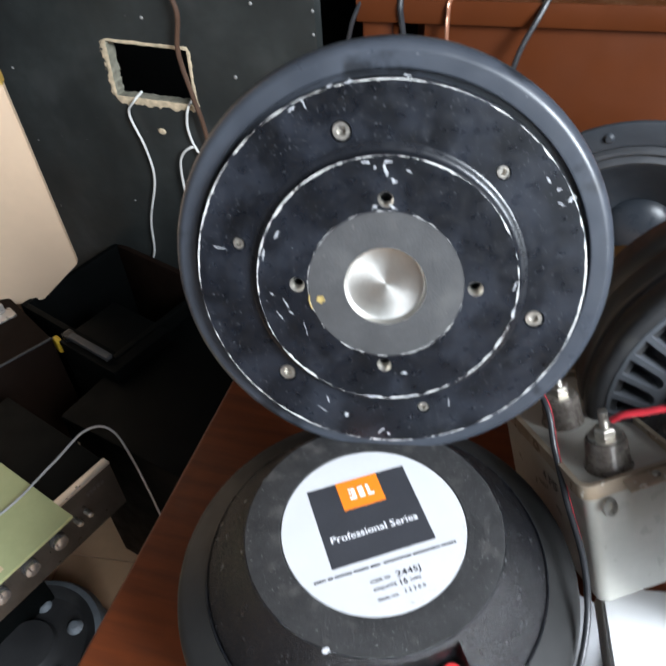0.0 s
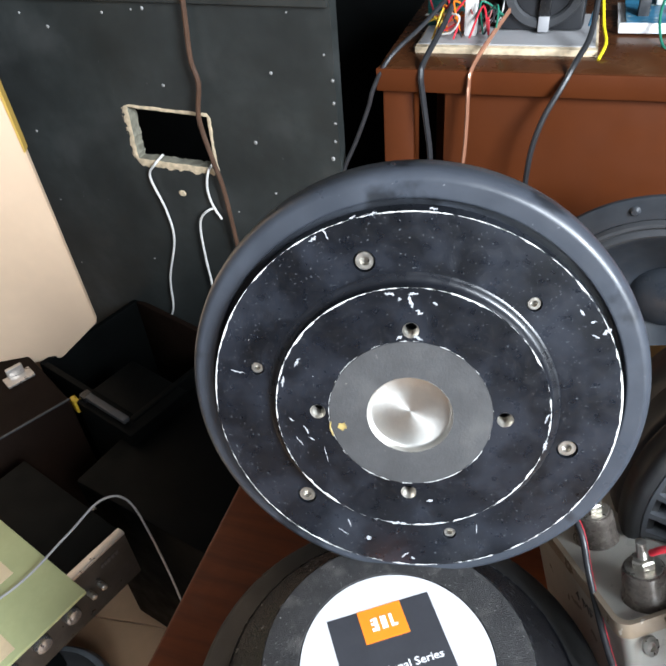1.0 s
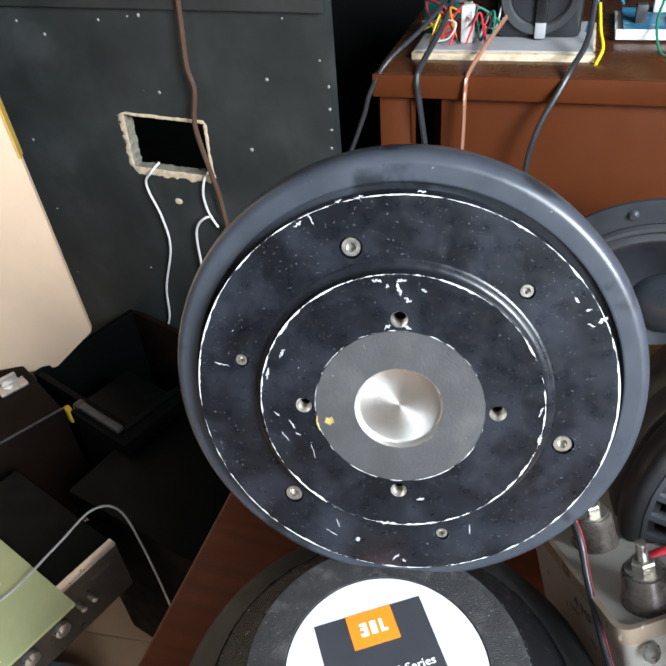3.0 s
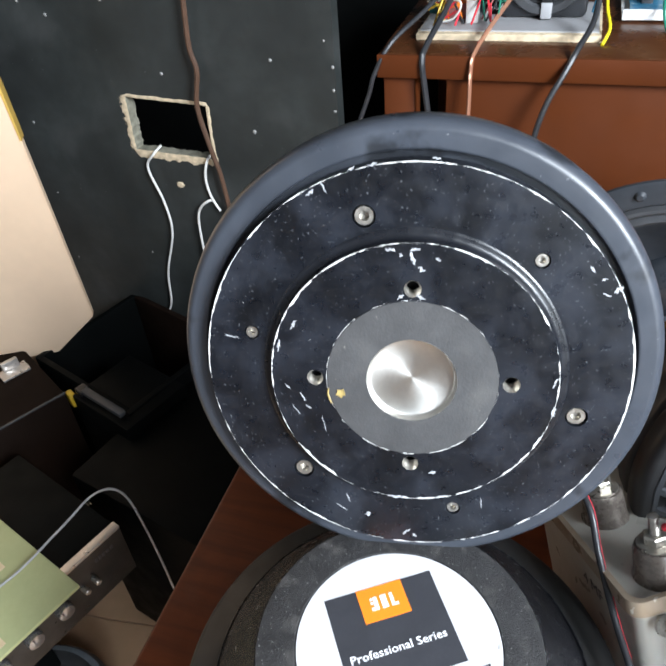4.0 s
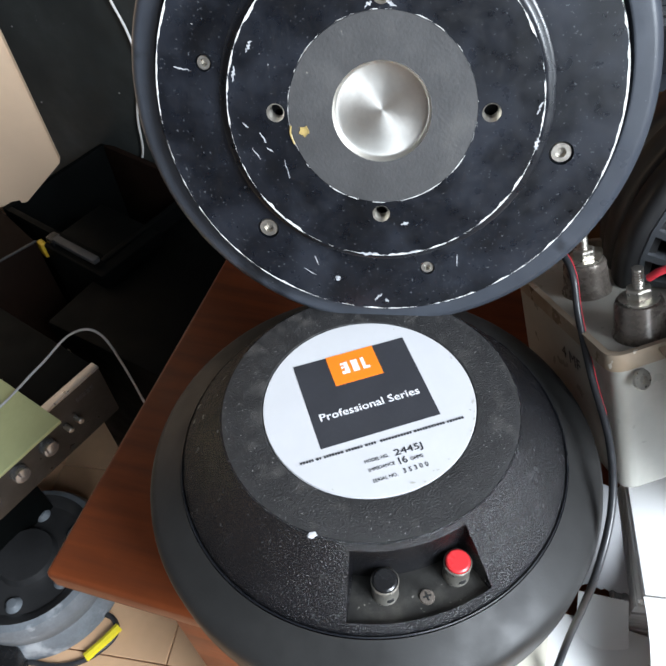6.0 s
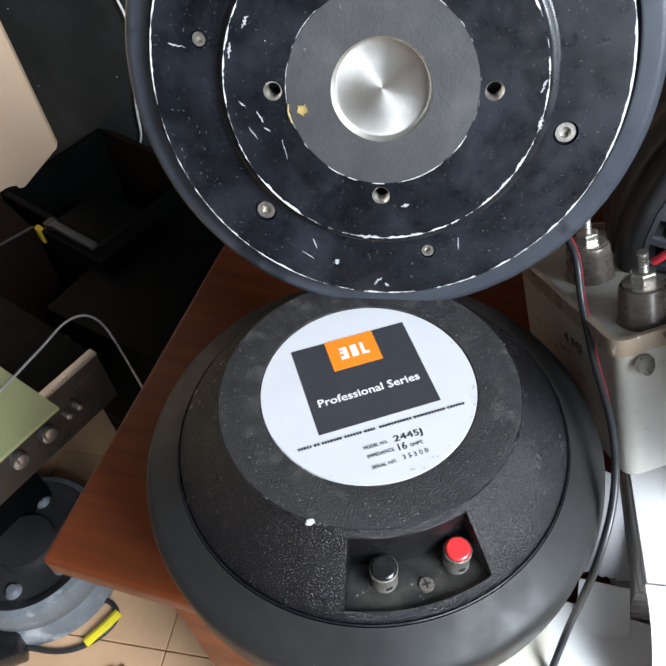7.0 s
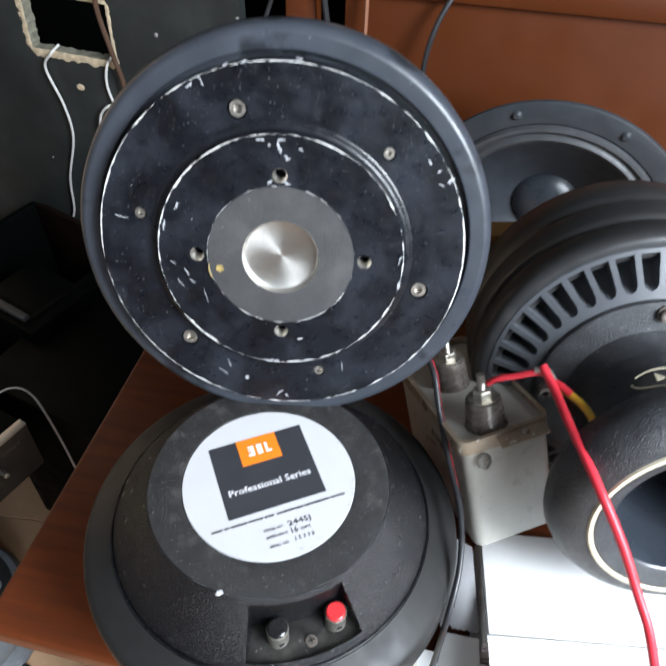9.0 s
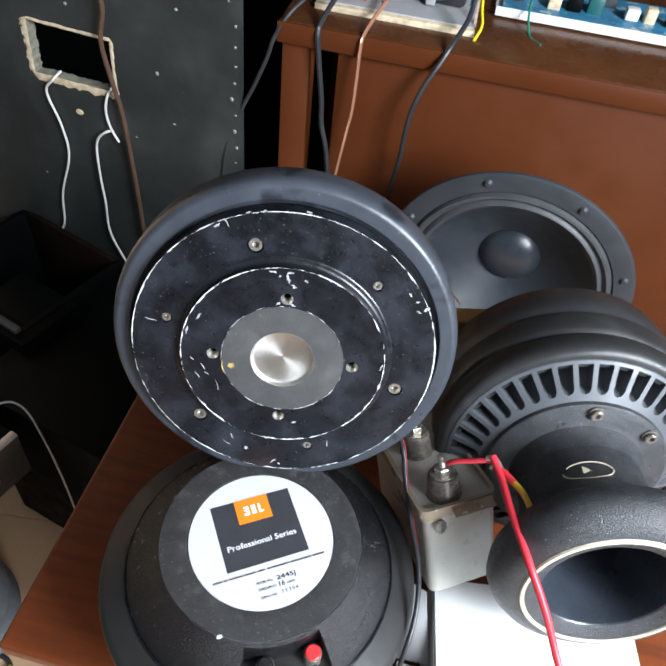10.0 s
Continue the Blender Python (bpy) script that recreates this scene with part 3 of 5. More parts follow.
drape("green_wire", [(0.365, CT + 0.05, -0.20), (0.355, CT + 0.03, -0.14), (0.362, CT + 0.004, -0.10), (0.38, CT + 0.003, -0.07)], 0.0019, M["greenwire"], "green wire trailing over the cabinet top", category="wire")
mod = thing("circuit_board", CAB @ Matrix.Translation((0.455, CT + 0.004, -0.215)), "blue circuit board in a white tray on the cabinet top", "circuit board")
part("tray", join(box(0, 0.004, 0, 0.30, 0.004, 0.14, 0.001), box(0, 0.010, 0.069, 0.30, 0.012, 0.003, 0.001)), M["paper"], mod, "white tray with a low lip")
part("board", box(0, 0.010, -0.005, 0.28, 0.004, 0.12), M["pcb"], mod)
for k in range(9):
    part("component", box(-0.12 + k * 0.03 + rng.uniform(-.005, .005), 0.022, rng.uniform(-.04, .04), rng.uniform(.012, .024), rng.uniform(.015, .03), rng.uniform(.012, .02), 0.002), M[("cart", "whitewire", "raw", "shade_black", "teal")[k % 5]], mod)

# ---- table ----
TROT = -0.275
TAB = Matrix.Translation((-0.231, -0.020, TABLE)) @ Matrix.Rotation(TROT, 4, 'Z')      # local: x along the front, y back
table = thing("table", TAB, "red-brown wooden table with a woven wicker front", "table")
TW, TD = 0.95, 0.46
part("tabletop", box(TW / 2, TD / 2, -0.011, TW, TD, 0.022, 0.004, segs=3), M["table"], table, "red-brown varnished top with dust specks")
part("apron", box(TW / 2 + 0.02, 0.030, -0.040, TW - 0.14, 0.018, 0.034, 0.002), M["table"], table)
for x, y in ((0.112, 0.031), (TW - 0.07, 0.031), (0.07, TD - 0.05), (TW - 0.07, TD - 0.05)):
    part("leg", box(x, y, (FLOOR - TABLE - 0.022) / 2, 0.060, 0.046, -(FLOOR - TABLE) - 0.022, 0.004), M["table"], table)
part("side_apron", box(0.105, TD / 2, -0.045, 0.018, TD - 0.12, 0.045, 0.002), M["table"], table)
rows = 40
for k in range(rows):
    z = -0.060 - k * 0.0095
    pts = []
    for i in range(91):
        x = 0.147 + 0.0085 * i
        ph = (i + k) % 2
        pts.append((x, 0.036 + (0.0035 if ph else -0.0035), z + 0.0012 * math.sin(i * 1.7 + k)))
    bm = bmesh.new()
    for i in range(90):
        if (i + k) % 2:
            continue
        a = Vector(pts[i])
        bmesh.ops.create_icosphere(bm, subdivisions=1, radius=1.0, matrix=Matrix.Translation(a) @ Matrix.Rotation(0.5, 4, 'Y') @ Matrix.Diagonal((0.0048, 0.0042, 0.0080, 1)))
    part("wicker_row", bm, M["wicker"], table, angle=180)
part("wicker_backing", box(TW / 2 + 0.05, 0.042, -0.255, TW - 0.18, 0.004, 0.40), M["brownbox"], table)

# ---- compression drivers ----
CAP_R, FLAT_R, LABEL_R = 0.1068, 0.0785, 0.0562
TOP_Z, RIM_Z = 0.1175, 0.0800          # heights above the world's zero of the cap's top and of the rim


POCKET_Z = 0.0812


def cap_shell(segs=144):
    """Rear cover: flat top, sloping skirt with a pocket for the terminals at -y. Heights as for the driver lying face down."""
    prof = [(LABEL_R + 0.0006, TOP_Z - 0.0005), (FLAT_R - 0.002, TOP_Z), (FLAT_R + 0.0005, TOP_Z - 0.0007), (FLAT_R + 0.0025, TOP_Z - 0.0035),
            (0.0965, 0.0955), (0.1035, 0.0860), (CAP_R - 0.0006, 0.0822), (CAP_R, RIM_Z)]
    bm = bmesh.new()
    rings = [[bm.verts.new((r * math.cos(a), r * math.sin(a), z)) for a in (2 * math.pi * i / segs for i in range(segs))] for r, z in prof]
    mid, wide = int(segs * 0.75) - 2, 8
    for k in range(len(rings) - 1):
        half = wide if k in (3, 4) else 0
        for i in range(segs):
            if mid - half <= i < mid + half:
                continue
            j = (i + 1) % segs
            bm.faces.new((rings[k][i], rings[k + 1][i], rings[k + 1][j], rings[k][j]))
    # pocket: back wall and cheeks; its floor is a part of its own
    idx = list(range(mid - wide, mid + wide + 1))
    foot = []
    for i in idx:
        a = 2 * math.pi * i / segs
        foot.append(bm.verts.new((0.0790 * math.cos(a), 0.0790 * math.sin(a), POCKET_Z)))
    for n, i in enumerate(idx[:-1]):
        bm.faces.new((rings[3][i], rings[3][i + 1], foot[n + 1], foot[n]))
    lip = []
    for i in range(mid - wide, mid + wide + 1):
        v = rings[5][i].co
        lip.append(bm.verts.new((v.x * 0.985, v.y * 0.985, POCKET_Z)))
    for n in range(2 * wide):
        bm.faces.new((rings[5][mid - wide + n], rings[5][mid - wide + n + 1], lip[n + 1], lip[n]))
    for n, sgn in ((0, -1), (-1, 1)):
        bm.faces.new((rings[3][mid + sgn * wide], rings[4][mid + sgn * wide], rings[5][mid + sgn * wide], lip[n], foot[n]))
    return bm


def driver_body(ob, cap_parts=True):
    """Pot, front plates and cap of a compression driver, face down, axis along z."""
    part("pot", lathe([(CAP_R + 0.0015, RIM_Z - 0.004), (CAP_R + 0.0018, RIM_Z - 0.0004), (0.1120, RIM_Z - 0.0022), (0.1235, RIM_Z - 0.0085), (0.1266, RIM_Z - 0.0106), (0.1290, RIM_Z - 0.0136), (0.1298, RIM_Z - 0.0175),
                       (0.1296, RIM_Z - 0.037), (0.1280, RIM_Z - 0.042), (0.1240, RIM_Z - 0.0445), (0.1142, RIM_Z - 0.0455)], 128), M["pot"], ob, "smooth satin black pot")


# lower driver, lying face down on a round base
low = thing("compression_driver", pose(0.0005, 0.0052, 0, 0, 0, 17.6), "black compression driver lying face down with a white round label", "loudspeaker driver", "compression drivers")
driver_body(low)
part("front_plate", lathe([(0.1142, RIM_Z - 0.0455), (0.1135, RIM_Z - 0.057), (0.098, RIM_Z - 0.059), (0.098, TABLE), (0, TABLE)], 96), M["pot"], low)
cap = part("rear_cap", cap_shell(), M["crinkle"], low, "crinkle-finished black rear cap with a terminal pocket", angle=25)
bm = bmesh.new()
edge = []
for r, span, turn in ((0.0786, 8.2, 1), (0.1026, 8.0, -1)):
    for k in range(13):
        a = radians((106 + turn * span * (k - 6) / 6) * 2.5)
        edge.append(bm.verts.new((r * math.cos(a), r * math.sin(a), POCKET_Z + 0.0002)))
bm.faces.new(edge)
part("pocket_floor", bm, M["dusty"], low, "dusty smooth floor of the terminal pocket")
part("cap_top", lathe([(LABEL_R, TOP_Z - 0.0012), (LABEL_R + 0.0008, TOP_Z + 0.0002), (FLAT_R - 0.003, TOP_Z + 0.0004), (FLAT_R - 0.0005, TOP_Z - 0.0001)], 128), M["feltcap"], low, "scuffed flat black cap top")
part("seam_ring", lathe([(CAP_R + 0.0004, RIM_Z + 0.0004), (CAP_R + 0.0009, RIM_Z + 0.0008), (CAP_R + 0.0014, RIM_Z + 0.0003)], 128), M["step"], low, "thin dark seam line")
lab = part("label", lathe([(0, TOP_Z + 0.0001), (LABEL_R - 0.0004, TOP_Z + 0.0001), (LABEL_R, TOP_Z - 0.0008)], 96), M["label"], low, "white round paper label with a dark square")
LZ = TOP_Z + 0.0002
QX, QY, QW, QH = 0.0003, 0.0081, 0.0645, 0.0559


def on_label(fx, fy, dz=0.0):
    """A place on the label: fractions of the dark square's width from its left and of its height down from its top."""
    return Vector((QX - QW / 2 + fx * QW, QY + QH / 2 - fy * QH, LZ + dz))


part("dark_square", box(QX, QY, LZ, QW, QH, 0.0002), M["ink"], lab)
part("orange_field", box(0.0004, 0.0257, LZ + 0.0002, 0.0272, 0.0206, 0.0002), M["orange"], lab)
# plain device on the orange field
bm = bmesh.new()
for x, y, w, h in ((-4.0, 25.6, 2.4, 8.0), (-6.2, 22.6, 2.0, 2.0), (-6.2, 26.2, 1.4, 1.4), (-6.2, 28.7, 1.4, 1.4), (0.9, 25.6, 3.6, 8.0), (5.6, 25.6, 1.9, 8.0), (7.6, 22.4, 2.2, 1.6)):
    bm = join(bm, box(x / 1000, y / 1000, LZ + 0.0005, w / 1000, h / 1000, 0.0001))
part("plain_device", bm, M["print_white"], lab)


def printed(text, x, y, size, width, ink, lift=0.0001, bold=0.0):
    """A line of print on the label: start of its base line and its length in millimetres."""
    bm = words(text, size, Matrix.Translation((x / 1000, y / 1000, LZ + lift)), width / 1000)
    if bold:
        extra = bm.copy()
        extra.transform(Matrix.Translation((bold, 0, 0.00002)))
        bm = join(bm, extra)
    part("lettering", bm, M[ink], lab)


printed("Professional Series", -27.8, -4.1, 0.0066, 55.2, "print_white", 0.0003, 0.00022)
rng = random.Random(8)
bm = bmesh.new()
x = -44.0
for n_letters in (5, 2, 7, 6, 4, 0, 11, 11, 6):
    for k in range(n_letters):
        w = rng.choice((0.95, 1.15, 1.3))
        bm = join(bm, box((x + w / 2) / 1000, -0.0248 - 0.00001 * (x + 44), LZ + 0.0002, w / 1000, 0.00135, 0.0001))
        x += w + 0.42
    x += 0.95
part("maker_line", bm, M["ink"], lab)
for text, x, y, size, w in (("MODEL NO.", -13.6, -35.0, 0.0027, 12.6), ("2445J", 1.9, -35.6, 0.0050, 14.8), ("IMPEDANCE", -13.2, -40.1, 0.0027, 13.6), ("16", 1.6, -40.9, 0.0056, 5.2), ("OHMS", 8.4, -40.6, 0.0027, 6.6), ("SERIAL NO.", -13.1, -46.4, 0.0027, 12.8), ("3 5 3 0 0", 2.7, -46.1, 0.0036, 13.0)):
    printed(text, x, y, size, w, "ink", bold=0.00012 if text in ("2445J", "16") else 0.0)
# grey smudges where the label has been rubbed
rng = random.Random(31)
for k in range(14):
    a = radians(rng.uniform(-40, 60) if k < 8 else rng.uniform(230, 300))
    r = LABEL_R - rng.uniform(0.0008, 0.004)
    part("rubbed_spot", lathe([(0, 0.00012), (rng.uniform(.0004, .0009), 0.0001)], 7, m=Matrix.Translation((r * math.cos(a), r * math.sin(a), LZ + 0.00005 + k * 0.000004)) @ Matrix.Rotation(a + 1.3, 4, 'Z') @ Matrix.Diagonal((rng.uniform(0.6, 1.8), 0.6, 1, 1))), M["can"], lab)


def terminal(x, y, z0, colour, lab_text):
    post = part("terminal", lathe([(0.0064, 0.0), (0.0066, 0.002), (0.0062, 0.0030), (0.0063, 0.0120), (0.0066, 0.0128), (0.0068, 0.0152), (0.0063, 0.0160)], 28, m=Matrix.Translation((x, y, z0))), M["nickel"], low, lab_text)
    part("button", lathe([(0, 0.0173), (0.0050, 0.0172), (0.0058, 0.0166), (0.0060, 0.0155)], 28, m=Matrix.Translation((x, y, z0))), M[colour], post, colour + " plastic button")
    # dark disc on the post painting the shade of its wire hole
    part("wire_hole_shade", lathe([(0, 0), (0.0017, 0), (0.0021, -0.0012)], 14, m=Matrix.Translation((x + 0.0005, y - 0.0065, z0 + 0.0055)) @ pose(0, 0, 0, 90, 0, 0)), M["dark"], post)


terminal(-0.0212, -0.0845, 0.0800, "black", "spring terminal post with a black button")
terminal(0.0145, -0.0868, 0.0800, "red", "spring terminal post with a red button")
SCREW = Matrix.Translation((-0.0030, -0.0930, POCKET_Z + 0.0003))
screw = part("screw", lathe([(0, 0.0010), (0.0022, 0.0012), (0.0034, 0.0009), (0.0038, 0)], 24, m=SCREW), M["bush"], low, "cross-head screw")
# dark bars laid on the head as the shaded cross recess
part("screw_cross", join(box(0, 0, 0.0012, 0.0042, 0.0008, 0.0003, m=SCREW), box(0, 0, 0.0012, 0.0008, 0.0042, 0.00036, m=SCREW)), M["dark"], screw)
part("scratch", tube([(0.0655, -0.0400, TOP_Z - 0.0012), (0.0672, -0.0370, TOP_Z - 0.0012), (0.0682, -0.0345, TOP_Z - 0.0013)], 0.0005, 6, 4), M["scar"], low, "bright scratch")
part("chip", lathe([(0, 0.0006), (0.0022, 0.0002), (0.003, -0.001)], 9, m=Matrix.Translation((-0.0470, -0.0615, TOP_Z - 0.0004)) @ Matrix.Diagonal((1.3, 0.7, 1, 1))), M["label"], low, "pale chipped spot")

# upper driver, propped on its rim with its mouth to the front
UPN = Vector((-0.0937, -0.9582, 0.2705))
UP = axis_frame((0.0119, 0.0834, 0.2398), UPN, (0.995, -0.0995, 0.0))
up = thing("compression_driver", UP, "black compression driver propped on edge showing its chipped round mouth plate", "loudspeaker driver", "compression drivers")
part("pot", lathe([(0.1105, -0.0250), (0.1148, -0.0250), (0.1152, -0.0182), (0.1156, -0.0177), (0.1166, -0.0176), (0.1236, -0.0176), (0.1244, -0.0176), (0.1257, -0.0181), (0.1274, -0.0194), (0.1287, -0.0214), (0.1296, -0.0250), (0.1299, -0.0280), (0.1296, -0.0440), (0.1270, -0.0490), (0.1220, -0.0510), (0.1110, -0.0540),
                   (0.1100, -0.0600), (0.0985, -0.0800), (0.0800, -0.1020), (0.0770, -0.1040), (0, -0.1040)], 144), M["rim"], up, "smooth satin black pot with a flat front ring", angle=50)
HOLES = [(46 + 60 * i, (0.0036, 0.0052)[i % 2]) for i in range(6)]


def ring_with_holes(r0, r1, z, holes, back, segs=180):
    """A flat ring with round holes sunk in it."""
    bm = bmesh.new()
    loops = []
    outer = [bm.verts.new((r1 * math.cos(2 * math.pi * i / segs), r1 * math.sin(2 * math.pi * i / segs), z)) for i in range(segs)]
    inner = [bm.verts.new((r0 * math.cos(2 * math.pi * i / segs), r0 * math.sin(2 * math.pi * i / segs), z)) for i in range(segs)]
    edges = []
    for lp in (outer, inner):
        edges += [bm.edges.new((lp[i], lp[(i + 1) % segs])) for i in range(segs)]
    for deg, rad, r in holes:
        c = Vector((rad * math.cos(radians(deg)), rad * math.sin(radians(deg)), z))
        lp = [bm.verts.new(c + Vector((r * math.cos(2 * math.pi * i / 24), r * math.sin(2 * math.pi * i / 24), 0))) for i in range(24)]
        loops.append(lp)
        edges += [bm.edges.new((lp[i], lp[(i + 1) % 24])) for i in range(24)]
    bmesh.ops.triangle_fill(bm, use_beauty=True, use_dissolve=False, edges=edges)
    for lp in loops:
        low_ring = [bm.verts.new(v.co + Vector((0, 0, -back))) for v in lp]
        for i in range(24):
            j = (i + 1) % 24
            bm.faces.new((lp[i], lp[j], low_ring[j], low_ring[i]))
        bm.faces.new(low_ring)
    side = [bm.verts.new(v.co + Vector((0, 0, -0.013))) for v in outer]
    for i in range(segs):
        j = (i + 1) % segs
        bm.faces.new((outer[i], outer[j], side[j], side[i]))
    return bm


part("mouth_step", lathe([(0.07455, -0.0003), (0.0748, -0.0042), (0.0756, -0.0060), (0.0772, -0.0069), (0.0785, -0.0068), (0.0794, -0.0070), (0.0800, -0.00745)], 144), M["step"], up, "rounded step round the mouth plate", angle=60)
part("ring_plate", ring_with_holes(0.0747, 0.1115, -0.0075, [(d, 0.0885, r * 1.12) for d, r in HOLES], 0.008), M["plate"], up, "black ring plate with chipped paint", angle=25)
part("mouth_plate", ring_with_holes(0.0445, 0.0745, 0.0, [(d, 0.0508, 0.0043) for d in (0, 90, 180, 270)], 0.012), M["plate"], up, "black mouth plate with chipped rim", angle=25)
part("gasket", lathe([(0.0232, -0.0008), (0.0234, 0.0003), (0.0443, 0.0003), (0.0446, -0.001)], 96), M["gasket"], up, "grey paper gasket")
part("mouth_screen", lathe([(0, -0.0046), (0.0120, -0.0045), (0.0205, -0.0041), (0.0218, -0.0038), (0.0226, -0.0030), (0.0231, -0.0004), (0.0235, 0.0004), (0.0238, 0.0)], 96), M["silver"], up, "shiny silver screen in the mouth")
for deg, r in HOLES:
    c = (0.0885 * math.cos(radians(deg)), 0.0885 * math.sin(radians(deg)), -0.0130)
    part("cap_screw", lathe([(0, 0.0010), (r * 0.45, 0.0012), (r * 0.5, 0.0044), (r * 0.9, 0.0044), (r * 0.98, 0.0036), (r * 0.98, -0.003)], 20, m=Matrix.Translation(c)), M["steel"], up)
for deg in (0, 90, 180, 270):
    c = (0.0508 * math.cos(radians(deg)), 0.0508 * math.sin(radians(deg)), 0)
    bm = lathe([(0.0044, 0.0002), (0.0041, -0.0002)] + [(0.0040 - 0.0005 * (i % 2), -0.0008 - i * 0.0007) for i in range(12)], 22, m=Matrix.Translation(c))
    part("threaded_insert", bm, M["steel"], up)
# scars of bare metal on the plates
rng = random.Random(21)
scars = [((0.000, 0.0665), 0.0018, 0.0065, 8), ((0.004, 0.061), 0.0016, 0.004, 60), ((-0.006, 0.068), 0.001, 0.002, 0), ((0.012, 0.066), 0.001, 0.003, 70),
         ((-0.097, 0.019), 0.0007, 0.008, 80), ((0.098, 0.050), 0.0018, 0.005, 120), ((-0.024, -0.093), 0.0022, 0.003, 150), ((-0.002, -0.104), 0.0010, 0.006, 140), ((0.003, -0.106), 0.0012, 0.003, 40),
         ((-0.044, 0.0995), 0.0010, 0.006, 20), ((-0.058, -0.012), 0.0006, 0.006, 30), ((-0.066, -0.006), 0.0006, 0.004, 50), ((-0.036, -0.082), 0.0005, 0.006, 20), ((-0.02, 0.110), 0.0009, 0.005, 100), ((-0.030, 0.108), 0.0008, 0.004, 120), ((0.010, 0.1125), .0011, .004, 90),
         ((0.001, 0.0710), 0.0012, 0.005, 95), ((-0.011, 0.0705), 0.0013, 0.005, 80), ((0.0745, -0.006), 0.0014, 0.012, 175), ((0.0720, 0.002), 0.0010, 0.006, 160), ((0.0728, -0.0145), 0.0012, 0.006, 170), ((0.085, 0.060), 0.0008, 0.004, 40), ((0.091, 0.055), 0.0010, 0.003, 110),
         ((0.093, 0.047), 0.0007, 0.004, 70), ((-0.061, 0.030), 0.0012, 0.006, 150), ((-0.0695, 0.018), 0.0010, 0.007, 165), ((-0.062, -0.020), 0.0005, 0.007, 35), ((-0.055, -0.018), 0.0006, 0.004, 60), ((-0.047, -0.028), 0.0004, 0.010, 12), ((-0.030, -0.0690), 0.0012, 0.008, 60), ((-0.006, -0.0735), 0.0012, 0.010, 88), ((0.017, -0.0718), 0.0010, 0.006, 105),
         ((-0.040, -0.089), 0.0004, 0.008, 55), ((0.040, -0.080), 0.0004, 0.007, 5), ((-0.0505, 0.0965), 0.0011, 0.005, 125), ((0.012, -0.0560), 0.0012, 0.004, 90), ((0.004, 0.0465), 0.0014, 0.005, 60), ((-0.006, 0.0465), 0.0012, 0.004, 120)]
for (x, y), w, ln, deg in scars:
    z = 0.0001 if math.hypot(x, y) < 0.0745 else -0.0074
    n = 8
    side = [[], []]
    for k in range(n + 1):
        t = k / n
        thick = w * (0.25 + 0.75 * math.sin(math.pi * t)) * rng.uniform(0.25, 0.8)
        bend = w * rng.uniform(-0.5, 0.5)
        side[0].append((bend - thick, ln * (t - 0.5)))
        side[1].append((bend + thick, ln * (t - 0.5)))
    bm = prism(side[0] + side[1][::-1], 0.0, 0.00012)
    bm.transform(Matrix.Translation((x, y, z)) @ Matrix.Rotation(radians(deg), 4, 'Z'))
    part("paint_scar", bm, M["scar"], up)
glue = [(0.0026 * rng.uniform(0.5, 1.15) * math.cos(k * 0.449), 0.0031 * rng.uniform(0.5, 1.15) * math.sin(k * 0.449)) for k in range(14)]
bm = prism(glue, 0.0, 0.0005)
bm.transform(Matrix.Translation((-0.0375, -0.0085, 0.0002)))
part("glue_blob", bm, M["glue"], up, "dried yellow glue smear")
bm = tube([(-0.0437, -0.0060, 0.0003), (-0.0441, -0.0095, 0.0004), (-0.0432, -0.0130, 0.0003), (-0.0424, -0.0150, 0.0003)], 0.0005, 6, 4)
part("glue_string", bm, M["glue"], up, "thin string of yellow glue")

# ---- oil capacitor ----
CUP = Vector((-0.20, 0.31, 0.93)).normalized()
CAPM = axis_frame((0.1297, 0.0225, 0.1275), CUP, (0.961, 0.263, 0.119))   # local origin at the lid's front left corner, x along the short side, y along the long one
oil = thing("oil_capacitor", CAPM, "grey metal-can oil capacitor with two stud terminals, leaning on the driver", "capacitor")


def rounded(w, d, r, n=6):
    pts = []
    for cx, cy, a0 in ((w - r, r, -90), (w - r, d - r, 0), (r, d - r, 90), (r, r, 180)):
        pts += [(cx + r * math.cos(radians(a0 + 90 * i / n)), cy + r * math.sin(radians(a0 + 90 * i / n))) for i in range(n + 1)]
    return pts


CW, CD, CH = 0.064, 0.132, 0.096
part("can", prism(rounded(CW, CD, 0.008, 8), -CH, -0.004), M["can"], oil, "pale grey painted can", angle=50)
rim_o = rounded(CW + 0.004, CD + 0.004, 0.009)
bm = bmesh.new()
o = [[bm.verts.new((x - 0.0035, y - 0.002, z)) for x, y in rim_o] for z in (-0.010, 0.0006)]
i_ = [[bm.verts.new((CW / 2 - 0.0012 + (x - CW / 2) * (0.965 - dx), CD / 2 + (y - CD / 2) * (0.985 - dx), z)) for x, y in rounded(CW, CD, 0.008)] for z, dx in ((0.0006, 0.0), (-0.0068, 0.008))]
for ra, rb in ((o[0], o[1]), (o[1], i_[0]), (i_[0], i_[1])):
    for k in range(len(ra)):
        j = (k + 1) % len(ra)
        bm.faces.new((ra[k], ra[j], rb[j], rb[k]))
bm.faces.new(i_[1])
part("lid", bm, M["canlid"], oil, "tinned lid with a raised rim")
